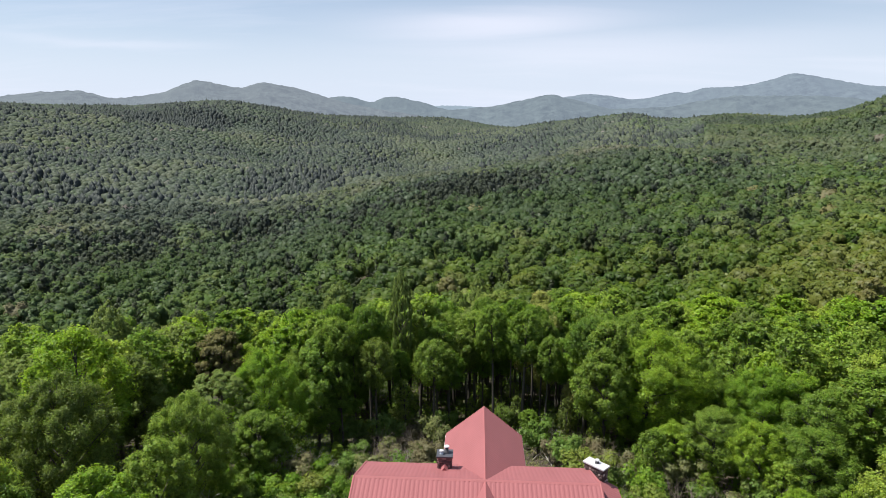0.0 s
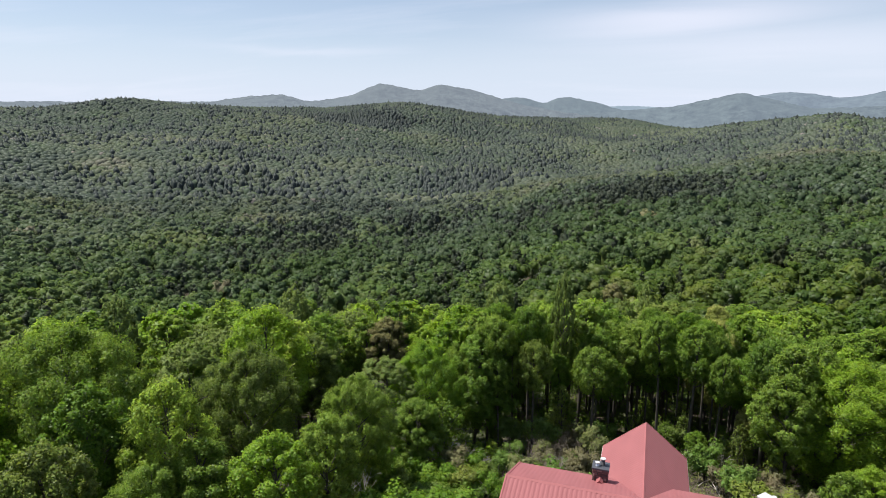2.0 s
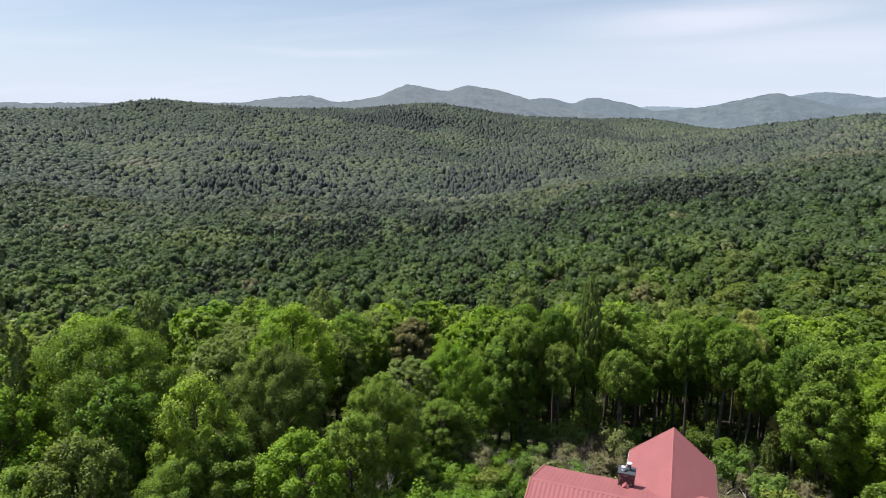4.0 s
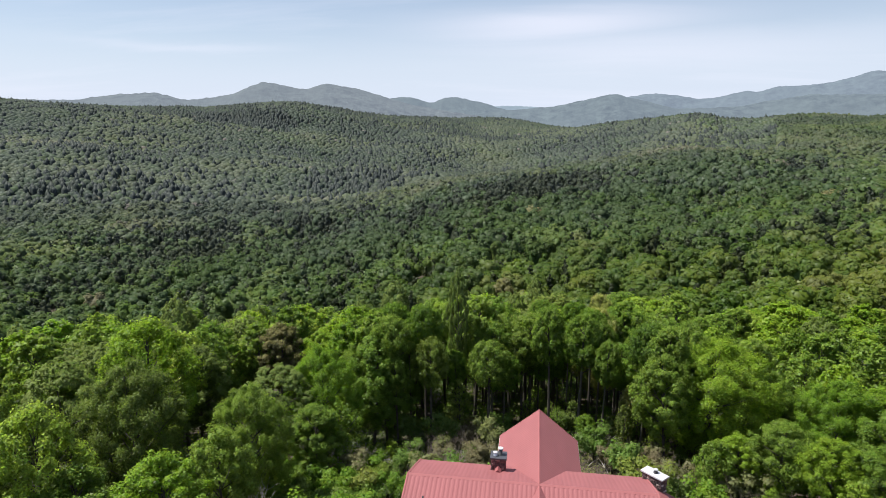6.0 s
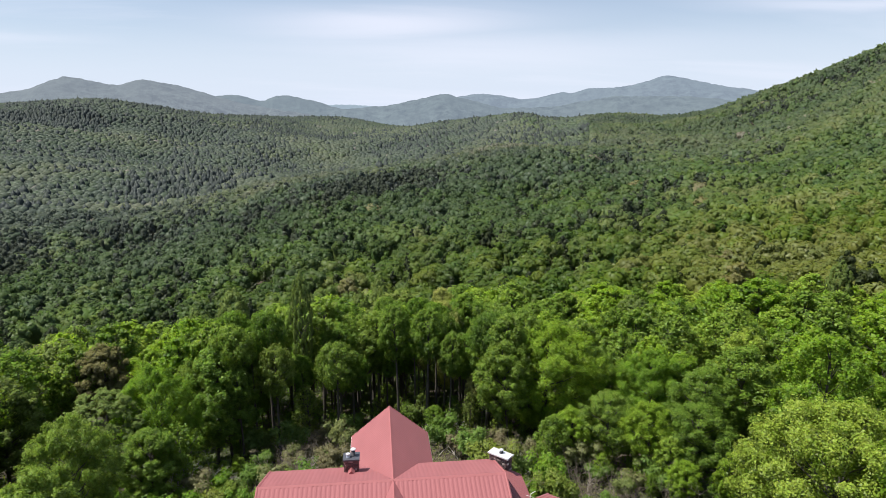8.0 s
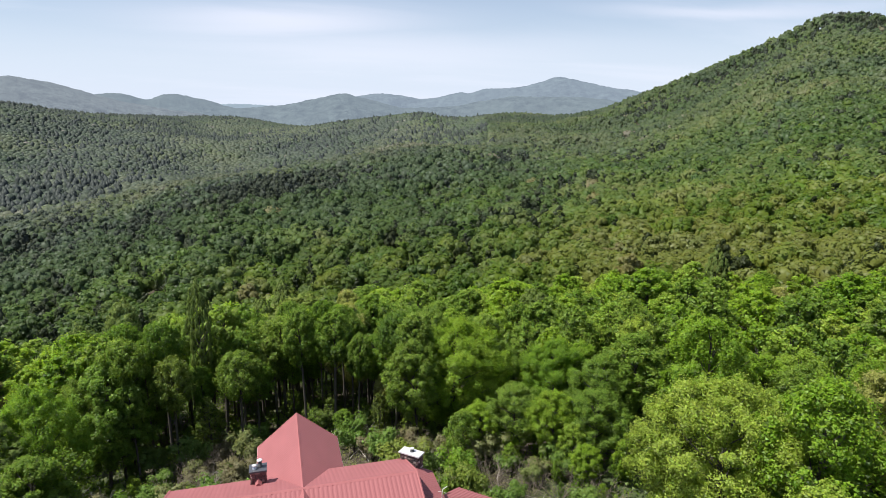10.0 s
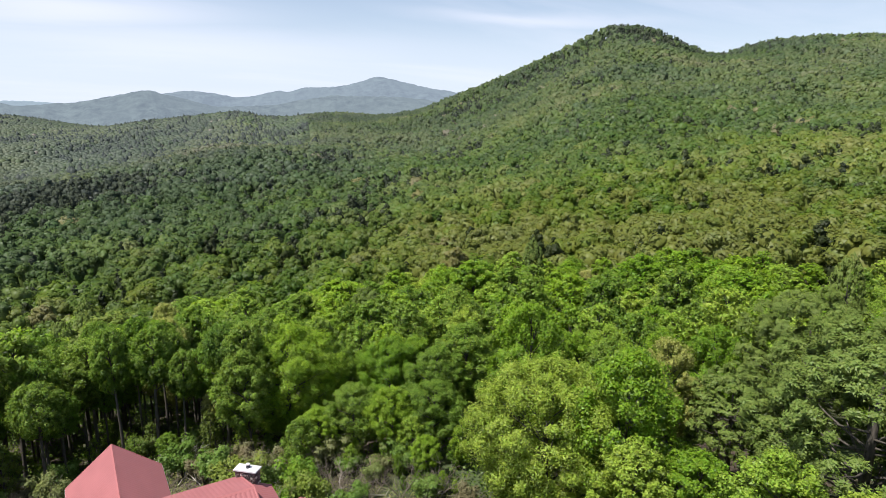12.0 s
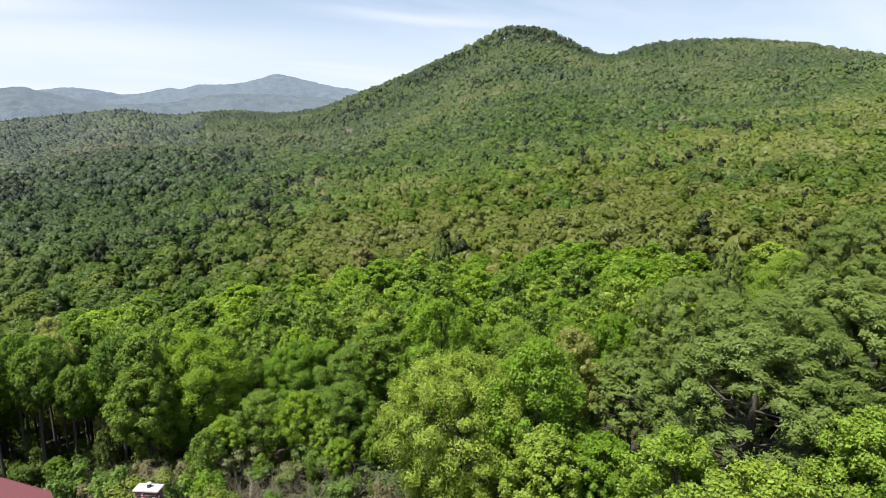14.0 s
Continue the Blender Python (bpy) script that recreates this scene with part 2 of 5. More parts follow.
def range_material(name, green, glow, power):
    """A far wooded range in the distance, behind everything else; haze is put in as a blue glow."""
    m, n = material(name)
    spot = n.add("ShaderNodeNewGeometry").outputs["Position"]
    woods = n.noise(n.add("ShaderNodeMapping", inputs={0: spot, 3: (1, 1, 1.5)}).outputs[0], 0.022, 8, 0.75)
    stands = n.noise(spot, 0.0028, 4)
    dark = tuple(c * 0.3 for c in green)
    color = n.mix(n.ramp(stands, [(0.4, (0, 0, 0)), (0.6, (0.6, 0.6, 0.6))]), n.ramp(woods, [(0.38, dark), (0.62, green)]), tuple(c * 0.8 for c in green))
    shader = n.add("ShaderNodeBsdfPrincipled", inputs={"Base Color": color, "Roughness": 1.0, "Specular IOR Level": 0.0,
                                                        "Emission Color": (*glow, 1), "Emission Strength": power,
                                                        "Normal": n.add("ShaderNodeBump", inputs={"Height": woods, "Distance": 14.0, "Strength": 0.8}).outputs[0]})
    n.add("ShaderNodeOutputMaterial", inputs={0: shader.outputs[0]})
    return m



# ---- shape helpers ----
def blank(name, at, label, category, group="", kind=""):
    """A thing's empty root at its base."""
    ob = new(name)
    ob.empty_display_size = 0.3
    ob.matrix_basis = at
    return tagged(ob, label, category, group, kind)


def link(name, mesh, mats, parent=None, label=""):
    ob = new(name, mesh)
    for m in mats if isinstance(mats, (list, tuple)) else [mats]:
        if m.name not in mesh.materials:
            mesh.materials.append(m)
    if parent is not None:
        ob.parent = parent
    if label:
        tagged(ob, label)
    return ob


def part(name, bm, mat, parent=None, label="", smooth=False):
    mesh = bpy.data.meshes.new(name)
    bm.normal_update()
    bm.to_mesh(mesh)
    bm.free()
    if smooth:
        mesh.polygons.foreach_set("use_smooth", [True] * len(mesh.polygons))
    return link(name, mesh, mat, parent, label)


def mesh_of(name, verts, faces, smooth=False):
    """A mesh from an array of points and an array of equal-sided faces."""
    verts, faces = np.asarray(verts, np.float32), np.asarray(faces, np.int32)
    mesh = bpy.data.meshes.new(name)
    count, sides = faces.shape
    mesh.vertices.add(len(verts))
    mesh.vertices.foreach_set("co", verts.ravel())
    mesh.loops.add(count * sides)
    mesh.loops.foreach_set("vertex_index", faces.ravel())
    mesh.polygons.add(count)
    mesh.polygons.foreach_set("loop_start", np.arange(count, dtype=np.int32) * sides)
    if smooth:
        mesh.polygons.foreach_set("use_smooth", np.ones(count, bool))
    mesh.update(calc_edges=True)
    return mesh


def box(bm, lo, hi, bevel=0.0):
    made = bmesh.ops.create_cube(bm, size=1.0)["verts"]
    mid, size = (Vector(lo) + Vector(hi)) / 2, Vector(hi) - Vector(lo)
    for v in made:
        v.co = mid + Vector((v.co.x * size.x, v.co.y * size.y, v.co.z * size.z))
    if bevel:
        edges = list({e for v in made for e in v.link_edges})
        bmesh.ops.bevel(bm, geom=edges, offset=bevel, segments=2, affect="EDGES", profile=0.6)


def lathe(bm, centre, rings, sides=14):
    """A turned shape from (radius, height) rings."""
    loops = []
    for r, z in rings:
        loops.append([bm.verts.new((centre[0] + r * math.cos(2 * math.pi * k / sides), centre[1] + r * math.sin(2 * math.pi * k / sides), centre[2] + z)) for k in range(sides)])
    for a, b in zip(loops, loops[1:]):
        for k in range(sides):
            bm.faces.new((a[k], a[(k + 1) % sides], b[(k + 1) % sides], b[k]))
    bm.faces.new(loops[0][::-1])
    bm.faces.new(loops[-1])


def tube(points, radii, sides=6):
    """Points and faces of a bent, tapering round bar."""
    points = np.asarray(points, float)
    out = []
    for k, (p, r) in enumerate(zip(points, radii)):
        d = points[min(k + 1, len(points) - 1)] - points[max(k - 1, 0)]
        d /= np.linalg.norm(d) + 1e-9
        u = np.cross(d, (0.31, 0.87, 0.2))
        u /= np.linalg.norm(u) + 1e-9
        v = np.cross(d, u)
        a = np.arange(sides) * 2 * np.pi / sides
        out.append(p + r * (np.cos(a)[:, None] * u + np.sin(a)[:, None] * v))
    faces = []
    for k in range(len(points) - 1):
        for s in range(sides):
            t = (s + 1) % sides
            faces.append((k * sides + s, k * sides + t, (k + 1) * sides + t, (k + 1) * sides + s))
    return np.concatenate(out), np.array(faces)


def merged(pieces):
    verts, faces, base = [], [], 0
    for v, f in pieces:
        verts.append(v)
        faces.append(f + base)
        base += len(v)
    return np.concatenate(verts), np.concatenate(faces)


def cards(centres, normals, sizes, rng, slim=0.62, axis=None):
    """Small leaf sprays: one pointed spray for each centre, turned to its normal."""
    count = len(centres)
    normals = normals / (np.linalg.norm(normals, axis=1, keepdims=True) + 1e-9)
    other = rng.normal(size=(count, 3))
    u = np.cross(normals, other) if axis is None else axis - normals * (axis * normals).sum(1, keepdims=True)
    u /= np.linalg.norm(u, axis=1, keepdims=True) + 1e-9
    v = np.cross(normals, u)
    s = np.asarray(sizes).reshape(-1, 1)
    skew = rng.uniform(-0.35, 0.35, (count, 1))
    tip = centres + (u * 1.15 - normals * 0.2) * s
    left = centres - (u * (0.75 + skew) - v * slim * 1.3) * s
    right = centres - (u * (0.75 - skew) + v * slim * 1.3) * s
    return np.stack([tip, left, right], 1).reshape(-1, 3), np.arange(count * 3).reshape(-1, 3)


def leaf_mesh(name, centres, normals, sizes, puff, rng, slim=0.62, tint=None, axis=None, extra=None, less_hazed=None):
    """Leaf sprays as one mesh; puff is the rounded surface of the crown that each spray belongs to."""
    verts, faces = cards(centres, normals, sizes, rng, slim, axis)
    puff = np.repeat(puff, 3, axis=0)
    tint = None if tint is None else np.repeat(tint, 3)
    if extra is not None:
        faces = np.concatenate([faces, extra[1] + len(verts)])
        verts, puff, tint = np.concatenate([verts, extra[0]]), np.concatenate([puff, extra[2]]), np.concatenate([tint, extra[3]])
    mesh = mesh_of(name, verts, faces)
    puff = puff / (np.linalg.norm(puff, axis=1, keepdims=True) + 1e-9)
    mesh.attributes.new("puff", "FLOAT_VECTOR", "POINT").data.foreach_set("vector", puff.astype(np.float32).ravel())
    if tint is not None:
        mesh.attributes.new("tint", "FLOAT", "POINT").data.foreach_set("value", tint.astype(np.float32))
        unhazed_share = np.ones(len(tint)) if less_hazed is None else less_hazed
        mesh.attributes.new("less_hazed", "FLOAT", "POINT").data.foreach_set("value", unhazed_share.astype(np.float32))
    return mesh


# ---- lie of the land ----
def hash_grid(ix, iy, seed):
    h = np.sin(ix * 127.1 + iy * 311.7 + seed * 74.7) * 43758.5453
    return h - np.floor(h)


def wavy(x, y, size, seed=0):
    """Smooth noise from -1 to 1 with bumps of about that size."""
    x, y = np.asarray(x, float) / size, np.asarray(y, float) / size
    ix, iy = np.floor(x), np.floor(y)
    fx, fy = x - ix, y - iy
    fx, fy = fx * fx * (3 - 2 * fx), fy * fy * (3 - 2 * fy)
    a = hash_grid(ix, iy, seed) * (1 - fx) + hash_grid(ix + 1, iy, seed) * fx
    c = hash_grid(ix, iy + 1, seed) * (1 - fx) + hash_grid(ix + 1, iy + 1, seed) * fx
    return (a * (1 - fy) + c * fy) * 2 - 1


def glide(xs, ys, x):
    """Smooth curve through control points; xs and ys may differ from sample to sample (control points first)."""
    xs, ys = [np.asarray(v, float) for v in xs], [np.asarray(v, float) for v in ys]
    slopes = [(ys[k + 1] - ys[k]) / (xs[k + 1] - xs[k]) for k in range(len(xs) - 1)]
    tang = [slopes[0]]
    for a, c in zip(slopes, slopes[1:]):
        tang.append(np.where(a * c > 0, 2 * a * c / (a + c + np.where(a + c == 0, 1e-9, 0)), 0.0))
    tang.append(slopes[-1])
    x = np.clip(x, xs[0], xs[-1])
    out = ys[0] + 0 * x
    for k in range(len(xs) - 1):
        h = xs[k + 1] - xs[k]
        t = np.clip((x - xs[k]) / h, 0, 1)
        y = ys[k] * (1 + 2 * t) * (1 - t) ** 2 + tang[k] * h * t * (1 - t) ** 2 + ys[k + 1] * t * t * (3 - 2 * t) + tang[k + 1] * h * t * t * (t - 1)
        out = np.where(x >= xs[k], y, out)
    return out


CANOPY = 13.0
# ground heights by bearing and distance from the camera, fitted to its view
BEARINGS = (-180, -90, -60, -40, -20, 0, 20, 35, 50, 65, 85, 180)
RINGS = (45, 75, 110, 200, 350, 600, 1000)
LAND = ((0, 0, -1, -2, -2, -2, -2, -1, -1, -1, 0, 0),
        (-2, -6, -8, -9, -10, -9, -9, -8, -7, -5, -2, -1),
        (-4, -14, -18, -20, -21, -20, -17, -13, -12, -10, -8, -3),
        (-8, -30, -48, -58, -57, -45, -33, -23, -14, -9, -5, -6),
        (-14, -50, -57, -66, -68, -43, -33, -23, -1, 7, 13, -10),
        (-20, -50, -49, -61, -71, -31, -17, -8, 36, 40, 45, -15),
        (-30, -20, -10, -18, -48, -74, -30, 4, 80, 80, 70, -20))
CREST_FAR = ((-180, 1500), (-90, 1500), (-45, 1600), (-20, 1750), (0, 1900), (8, 1700), (16, 1450), (28, 1200), (33, 1120), (41, 1060), (50, 1020), (58, 1010), (66, 1010), (90, 1010), (180, 1400))
CREST_UP = ((-180, 1.0), (-90, 1.2), (-48, 1.07), (-41.5, 1.78), (-36.4, 1.35), (-27.3, 1.2), (-19.4, 1.66), (-15, 1.1), (-9.8, 0.45), (-4.2, 0.26), (-0.5, 0.3), (6.0, -0.5), (11, 0.0),
            (16.6, 0.68), (19.0, 0.28), (25, 0.68), (29, 0.5), (31.8, 0.8), (35.1, 1.95), (40.8, 4.15), (45.2, 6.1), (49.4, 7.78), (51.7, 7.54), (53.7, 6.72), (57.3, 5.25),
            (61.1, 6.06), (65.9, 6.18), (71.2, 5.76), (77.4, 4.5), (88, 3.2), (180, 1.0))


def ground_height(x, y):
    x, y = np.asarray(x, float), np.asarray(y, float)
    r, bearing = np.hypot(x, y), np.degrees(np.arctan2(x, y))
    rows = [glide(BEARINGS, row, bearing) for row in LAND]
    far = glide([p[0] for p in CREST_FAR], [p[1] for p in CREST_FAR], bearing)
    up = glide([p[0] for p in CREST_UP], [p[1] for p in CREST_UP], bearing)
    crest = EYE + np.tan(np.radians(up)) * far - CANOPY * (1.42 - 0.28 * np.clip((bearing - 28) / 6, 0, 1))
    rows[6] = np.where(far < 1300, rows[5] + (crest - rows[5]) * 0.8 * (1000 - 600) / (far - 600), rows[6])
    rs = [np.full_like(r, 30.0)] + [np.full_like(r, float(v)) for v in RINGS[:6]] + [np.minimum(1000.0, 600 + (far - 600) * 0.8), far, far + 350, far + 900, np.full_like(r, 5200.0)]
    zs = [np.zeros_like(r)] + rows + [crest, crest - 70, np.full_like(r, -140.0), np.full_like(r, -160.0)]
    z = glide(rs, zs, r)
    rough = np.clip((r - 120) / 400, 0, 1) * np.clip((far - r) / 250, 0, 1)
    z = z + rough * (wavy(x, y, 380, 4) * 16 * np.clip((r - 300) / 400, 0, 1) + wavy(x, y, 170, 1) * 13 + wavy(x, y, 75, 2) * 4) + np.clip((r - 25) / 60, 0, 1) * wavy(x, y, 22, 3) * 0.5
    return z


def at(bearing, r):
    return r * math.sin(radians(bearing)), r * math.cos(radians(bearing))


# one sheet of ground, finer near the house
spokes = 360
radii = np.concatenate([[0.0], np.geomspace(4, 4800, 150)])
ang = np.radians(np.arange(spokes) * 360 / spokes)
gx, gy = radii[1:, None] * np.sin(ang), radii[1:, None] * np.cos(ang)
gz = ground_height(gx, gy)
verts = np.concatenate([[[0, 0, float(ground_height(0.0, 0.1))]], np.stack([gx, gy, gz], -1).reshape(-1, 3)])
ring, spoke = np.meshgrid(np.arange(len(radii) - 2), np.arange(spokes), indexing="ij")
i0, i1 = 1 + ring * spokes + spoke, 1 + ring * spokes + (spoke + 1) % spokes
quads = np.stack([i0, i0 + spokes, i1 + spokes, i1], -1).reshape(-1, 4)
hub = [(0, 1 + k, 1 + (k + 1) % spokes, 1 + (k + 2) % spokes) for k in range(0, spokes, 2)]
ground = link("ground", mesh_of("ground", verts, np.concatenate([quads, hub]), True), GROUND)
tagged(ground, "forest floor of brown leaf litter and patchy grass", "ground", kind="structure")


# far ranges at the horizon
def mountain_range(crest, far, depth, mat, label, seed):
    """A long wooded range: its crest line by bearing and height over the horizon, slopes folded into spurs."""
    lo, hi = crest[0][0], crest[-1][0]
    bs = np.arange(lo, hi + 0.01, 0.1)
    up = glide([c[0] for c in crest], [c[1] for c in crest], bs)
    across = np.concatenate([np.linspace(-1, 0, 26), np.linspace(0.08, 1, 8)])
    rr = far + across[:, None] * depth + 0 * bs
    x, y = rr * np.sin(np.radians(bs)), rr * np.cos(np.radians(bs))
    top = EYE + np.tan(np.radians(up)) * far
    fall = np.abs(across)[:, None]
    spurs = (1 - np.abs(wavy(x, y, depth * 0.28, seed))) * 0.6 + (1 - np.abs(wavy(x, y, depth * 0.12, seed + 1))) * 0.25
    z = top * (1 - fall ** 1.15) - 170 * fall ** 1.15 + (spurs - 0.45) * np.minimum(fall * 3.0, 1) * (top + 170) * 0.32 * (1 - fall)
    z += wavy(x, y, 15, seed + 2) * 2.5 + wavy(x, y, 60, seed + 3) * 3
    verts = np.stack([x, y, z], -1).reshape(-1, 3)
    i, j = np.meshgrid(np.arange(len(across) - 1), np.arange(len(bs) - 1), indexing="ij")
    k = i * len(bs) + j
    ob = link("backdrop", mesh_of("backdrop", verts, np.stack([k, k + 1, k + 1 + len(bs), k + len(bs)], -1).reshape(-1, 4), True), mat)
    return tagged(ob, label, "mountain range", "far mountain ranges", "structure")


# haze painted by range: greyed base colour plus blue emission
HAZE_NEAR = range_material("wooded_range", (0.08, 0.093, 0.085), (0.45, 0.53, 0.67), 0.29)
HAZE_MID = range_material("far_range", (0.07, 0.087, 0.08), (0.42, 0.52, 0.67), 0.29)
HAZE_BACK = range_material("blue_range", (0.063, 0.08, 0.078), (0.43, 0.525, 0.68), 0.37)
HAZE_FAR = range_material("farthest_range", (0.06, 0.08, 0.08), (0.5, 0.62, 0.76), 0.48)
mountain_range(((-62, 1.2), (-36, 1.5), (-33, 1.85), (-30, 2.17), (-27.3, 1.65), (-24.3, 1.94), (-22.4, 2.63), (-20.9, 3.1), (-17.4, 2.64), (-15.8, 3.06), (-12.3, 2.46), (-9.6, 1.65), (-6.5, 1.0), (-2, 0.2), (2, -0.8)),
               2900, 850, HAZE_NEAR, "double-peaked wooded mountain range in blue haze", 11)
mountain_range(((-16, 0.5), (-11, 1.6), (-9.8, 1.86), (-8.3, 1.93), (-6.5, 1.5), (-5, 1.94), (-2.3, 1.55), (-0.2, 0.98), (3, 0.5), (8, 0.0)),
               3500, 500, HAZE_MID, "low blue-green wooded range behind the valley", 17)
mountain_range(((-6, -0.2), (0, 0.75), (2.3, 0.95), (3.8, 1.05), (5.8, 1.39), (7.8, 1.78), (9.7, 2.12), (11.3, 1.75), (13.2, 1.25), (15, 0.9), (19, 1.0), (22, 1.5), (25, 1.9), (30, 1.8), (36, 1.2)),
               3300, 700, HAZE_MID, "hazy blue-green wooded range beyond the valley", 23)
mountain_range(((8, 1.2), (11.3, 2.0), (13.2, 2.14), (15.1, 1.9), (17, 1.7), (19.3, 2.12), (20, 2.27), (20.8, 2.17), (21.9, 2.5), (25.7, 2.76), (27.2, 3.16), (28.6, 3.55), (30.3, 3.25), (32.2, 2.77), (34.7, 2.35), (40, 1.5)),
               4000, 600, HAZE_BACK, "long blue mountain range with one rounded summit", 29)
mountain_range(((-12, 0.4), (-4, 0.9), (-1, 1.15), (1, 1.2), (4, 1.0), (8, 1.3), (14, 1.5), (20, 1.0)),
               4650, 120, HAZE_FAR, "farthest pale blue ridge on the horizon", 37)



# ---- the house ----
RIDGE = 9.0
house = blank("house", pose(2.18, 28.55, 0, 0, 0, -3.2), "cabin with a red ribbed metal cross-gable roof", "house")
LEFT_END, RIGHT_END = -6.75, 5.8
FAR_RUN, FAR_DROP, NEAR_RUN, NEAR_DROP = 3.45, 1.22, 5.2, 1.84
WING_FAR, WING_NEAR, WING_HALF, WING_DROP = 8.3, -7.5, 2.45, 2.0


def ribbed(start, along, down, cuts=(), rib=0.028, pitch=0.2286, thick=0.03):
    """A sheet of ribbed roofing from a ridge line: start, vector along the ridge, vector down the slope; cut by planes (point, outward normal)."""
    start, along, down = Vector(start), Vector(along), Vector(down)
    length = along.length
    a = along.normalized()
    up = a.cross(down).normalized()
    if up.z < 0:
        up = -up
    profile, s = [(0.0, 0.0)], 0.0
    while s + pitch < length:
        profile += [(s + 0.02, 0.0), (s + 0.08, rib), (s + 0.15, rib), (s + 0.21, 0.0)]
        s += pitch
    profile.append((length, 0.0))
    bm = bmesh.new()
    tops = [[bm.verts.new(start + a * u + up * h + d) for u, h in profile] for d in (Vector(), down)]
    for k in range(len(profile) - 1):
        bm.faces.new((tops[0][k], tops[0][k + 1], tops[1][k + 1], tops[1][k]))
    for point, normal in cuts:
        bmesh.ops.bisect_plane(bm, geom=bm.verts[:] + bm.edges[:] + bm.faces[:], plane_co=point, plane_no=normal, clear_outer=True)
    shell = bmesh.ops.extrude_face_region(bm, geom=bm.faces[:])["geom"]
    for v in shell:
        if isinstance(v, bmesh.types.BMVert):
            v.co -= up * thick
    bmesh.ops.recalc_face_normals(bm, faces=bm.faces[:])
    return bm


def bar(a, b, wide, tall, fall=0.0):
    """A straight trim piece from a to b."""
    a, b = Vector(a), Vector(b)
    d = (b - a).normalized()
    side = d.cross(Vector((0, 0, 1))).normalized()
    top = side.cross(d)
    bm = bmesh.new()
    ends = [[bm.verts.new(p + side * (sx * wide / 2) + top * (sz * tall - abs(sx) * fall)) for sx, sz in ((-1, -0.5), (1, -0.5), (1, 0.2), (0, 0.5), (-1, 0.2))] for p in (a, b)]
    for k in range(5):
        bm.faces.new((ends[0][k], ends[0][(k + 1) % 5], ends[1][(k + 1) % 5], ends[1][k]))
    bm.faces.new(ends[0][::-1])
    bm.faces.new(ends[1])
    return bm


VALLEY = WING_HALF / WING_DROP * FAR_DROP / FAR_RUN   # sideways per metre of run
VALLEY_NEAR = WING_HALF / WING_DROP * NEAR_DROP / NEAR_RUN


def valley_plane(side, far):
    """Vertical plane over the valley between main roof and wing; normal towards the wing."""
    tip = Vector((side * (VALLEY if far > 0 else VALLEY_NEAR), far, 0))
    normal = tip.cross(Vector((0, 0, 1)))
    if normal.x * side > 0:
        normal = -normal
    return (0, 0, RIDGE), normal


for far, run, drop in ((1, FAR_RUN, FAR_DROP), (-1, NEAR_RUN, NEAR_DROP)):
    for side, end in ((-1, LEFT_END), (1, RIGHT_END)):
        part("roof_slope", ribbed((end, 0, RIDGE), (-end, 0, 0), (0, far * run, -drop), [valley_plane(side, far)], 0.006 if far > 0 else 0.015), RED_ROOF, house)
for far, end, eave in ((1, WING_FAR, FAR_RUN), (-1, WING_NEAR, NEAR_RUN)):
    for side in (-1, 1):
        point, normal = valley_plane(side, far)
        down = (side * WING_HALF, 0, -WING_DROP)
        part("roof_slope", ribbed((0, far * eave, RIDGE), (0, -far * eave, 0), down, [(point, -normal)], 0.004), RED_ROOF, house)
        part("roof_slope", ribbed((0, end, RIDGE), (0, far * eave - end, 0), down, [], 0.004), RED_ROOF, house)
part("ridge_cap", bar((LEFT_END, 0, RIDGE + 0.014), (RIGHT_END, 0, RIDGE + 0.014), 0.24, 0.04, 0.05), RED_TRIM, house)
for side in (-1, 1):
    bm = bmesh.new()
    slope = WING_DROP / WING_HALF
    pts = [(0, 0.014), (side * 0.07, 0.012 - 0.07 * slope), (side * 0.07, 0.004 - 0.07 * slope), (0, 0.004)]
    ends = [[bm.verts.new((u, v, RIDGE + z)) for u, z in pts] for v in (WING_FAR, WING_NEAR)]
    for k in range(4):
        bm.faces.new((ends[0][k], ends[0][(k + 1) % 4], ends[1][(k + 1) % 4], ends[1][k]))
    bmesh.ops.recalc_face_normals(bm, faces=bm.faces[:])
    part("ridge_cap", bm, RED_TRIM, house)
for end in (LEFT_END, RIGHT_END):
    for far, run, drop in ((1, FAR_RUN, FAR_DROP), (-1, NEAR_RUN, NEAR_DROP)):
        part("rake_trim", bar((end, 0, RIDGE), (end, far * run, RIDGE - drop), 0.12, 0.1), RED_TRIM, house)
for end in (WING_FAR, WING_NEAR):
    for side in (-1, 1):
        part("rake_trim", bar((0, end, RIDGE), (side * WING_HALF, end, RIDGE - WING_DROP), 0.1, 0.06), RED_TRIM, house)
for side in (-1, 1):
    part("fascia", bar((side * WING_HALF, FAR_RUN + 1.2, RIDGE - WING_DROP - 0.06), (side * WING_HALF, WING_FAR, RIDGE - WING_DROP - 0.07), 0.04, 0.1), WHITE_TRIM, house, "pale painted eave board")
# lower roof leaning on the end wall, and the porch roof set at an angle beyond it
part("lean_to_roof", ribbed((RIGHT_END - 0.25, 2.7, 8.02), (0, -8.5, 0), (1.75, 0, -0.85)), RED_ROOF, house)
part("chimney_saddle", bar((-2.2, 1.78, RIDGE - 0.62), (-2.2, 2.3, RIDGE - 0.6), 0.36, 0.3, 0.1), RED_TRIM, house)
porch = blank("porch", pose(11.6, 31.9, 0, 0, 0, -47), "porch with a red ribbed metal roof on timber posts", "porch")
part("porch_roof", ribbed((0, -3.4, 6.15), (5.5, 0, 0), (0, 3.4, -1.1)), RED_ROOF, porch)
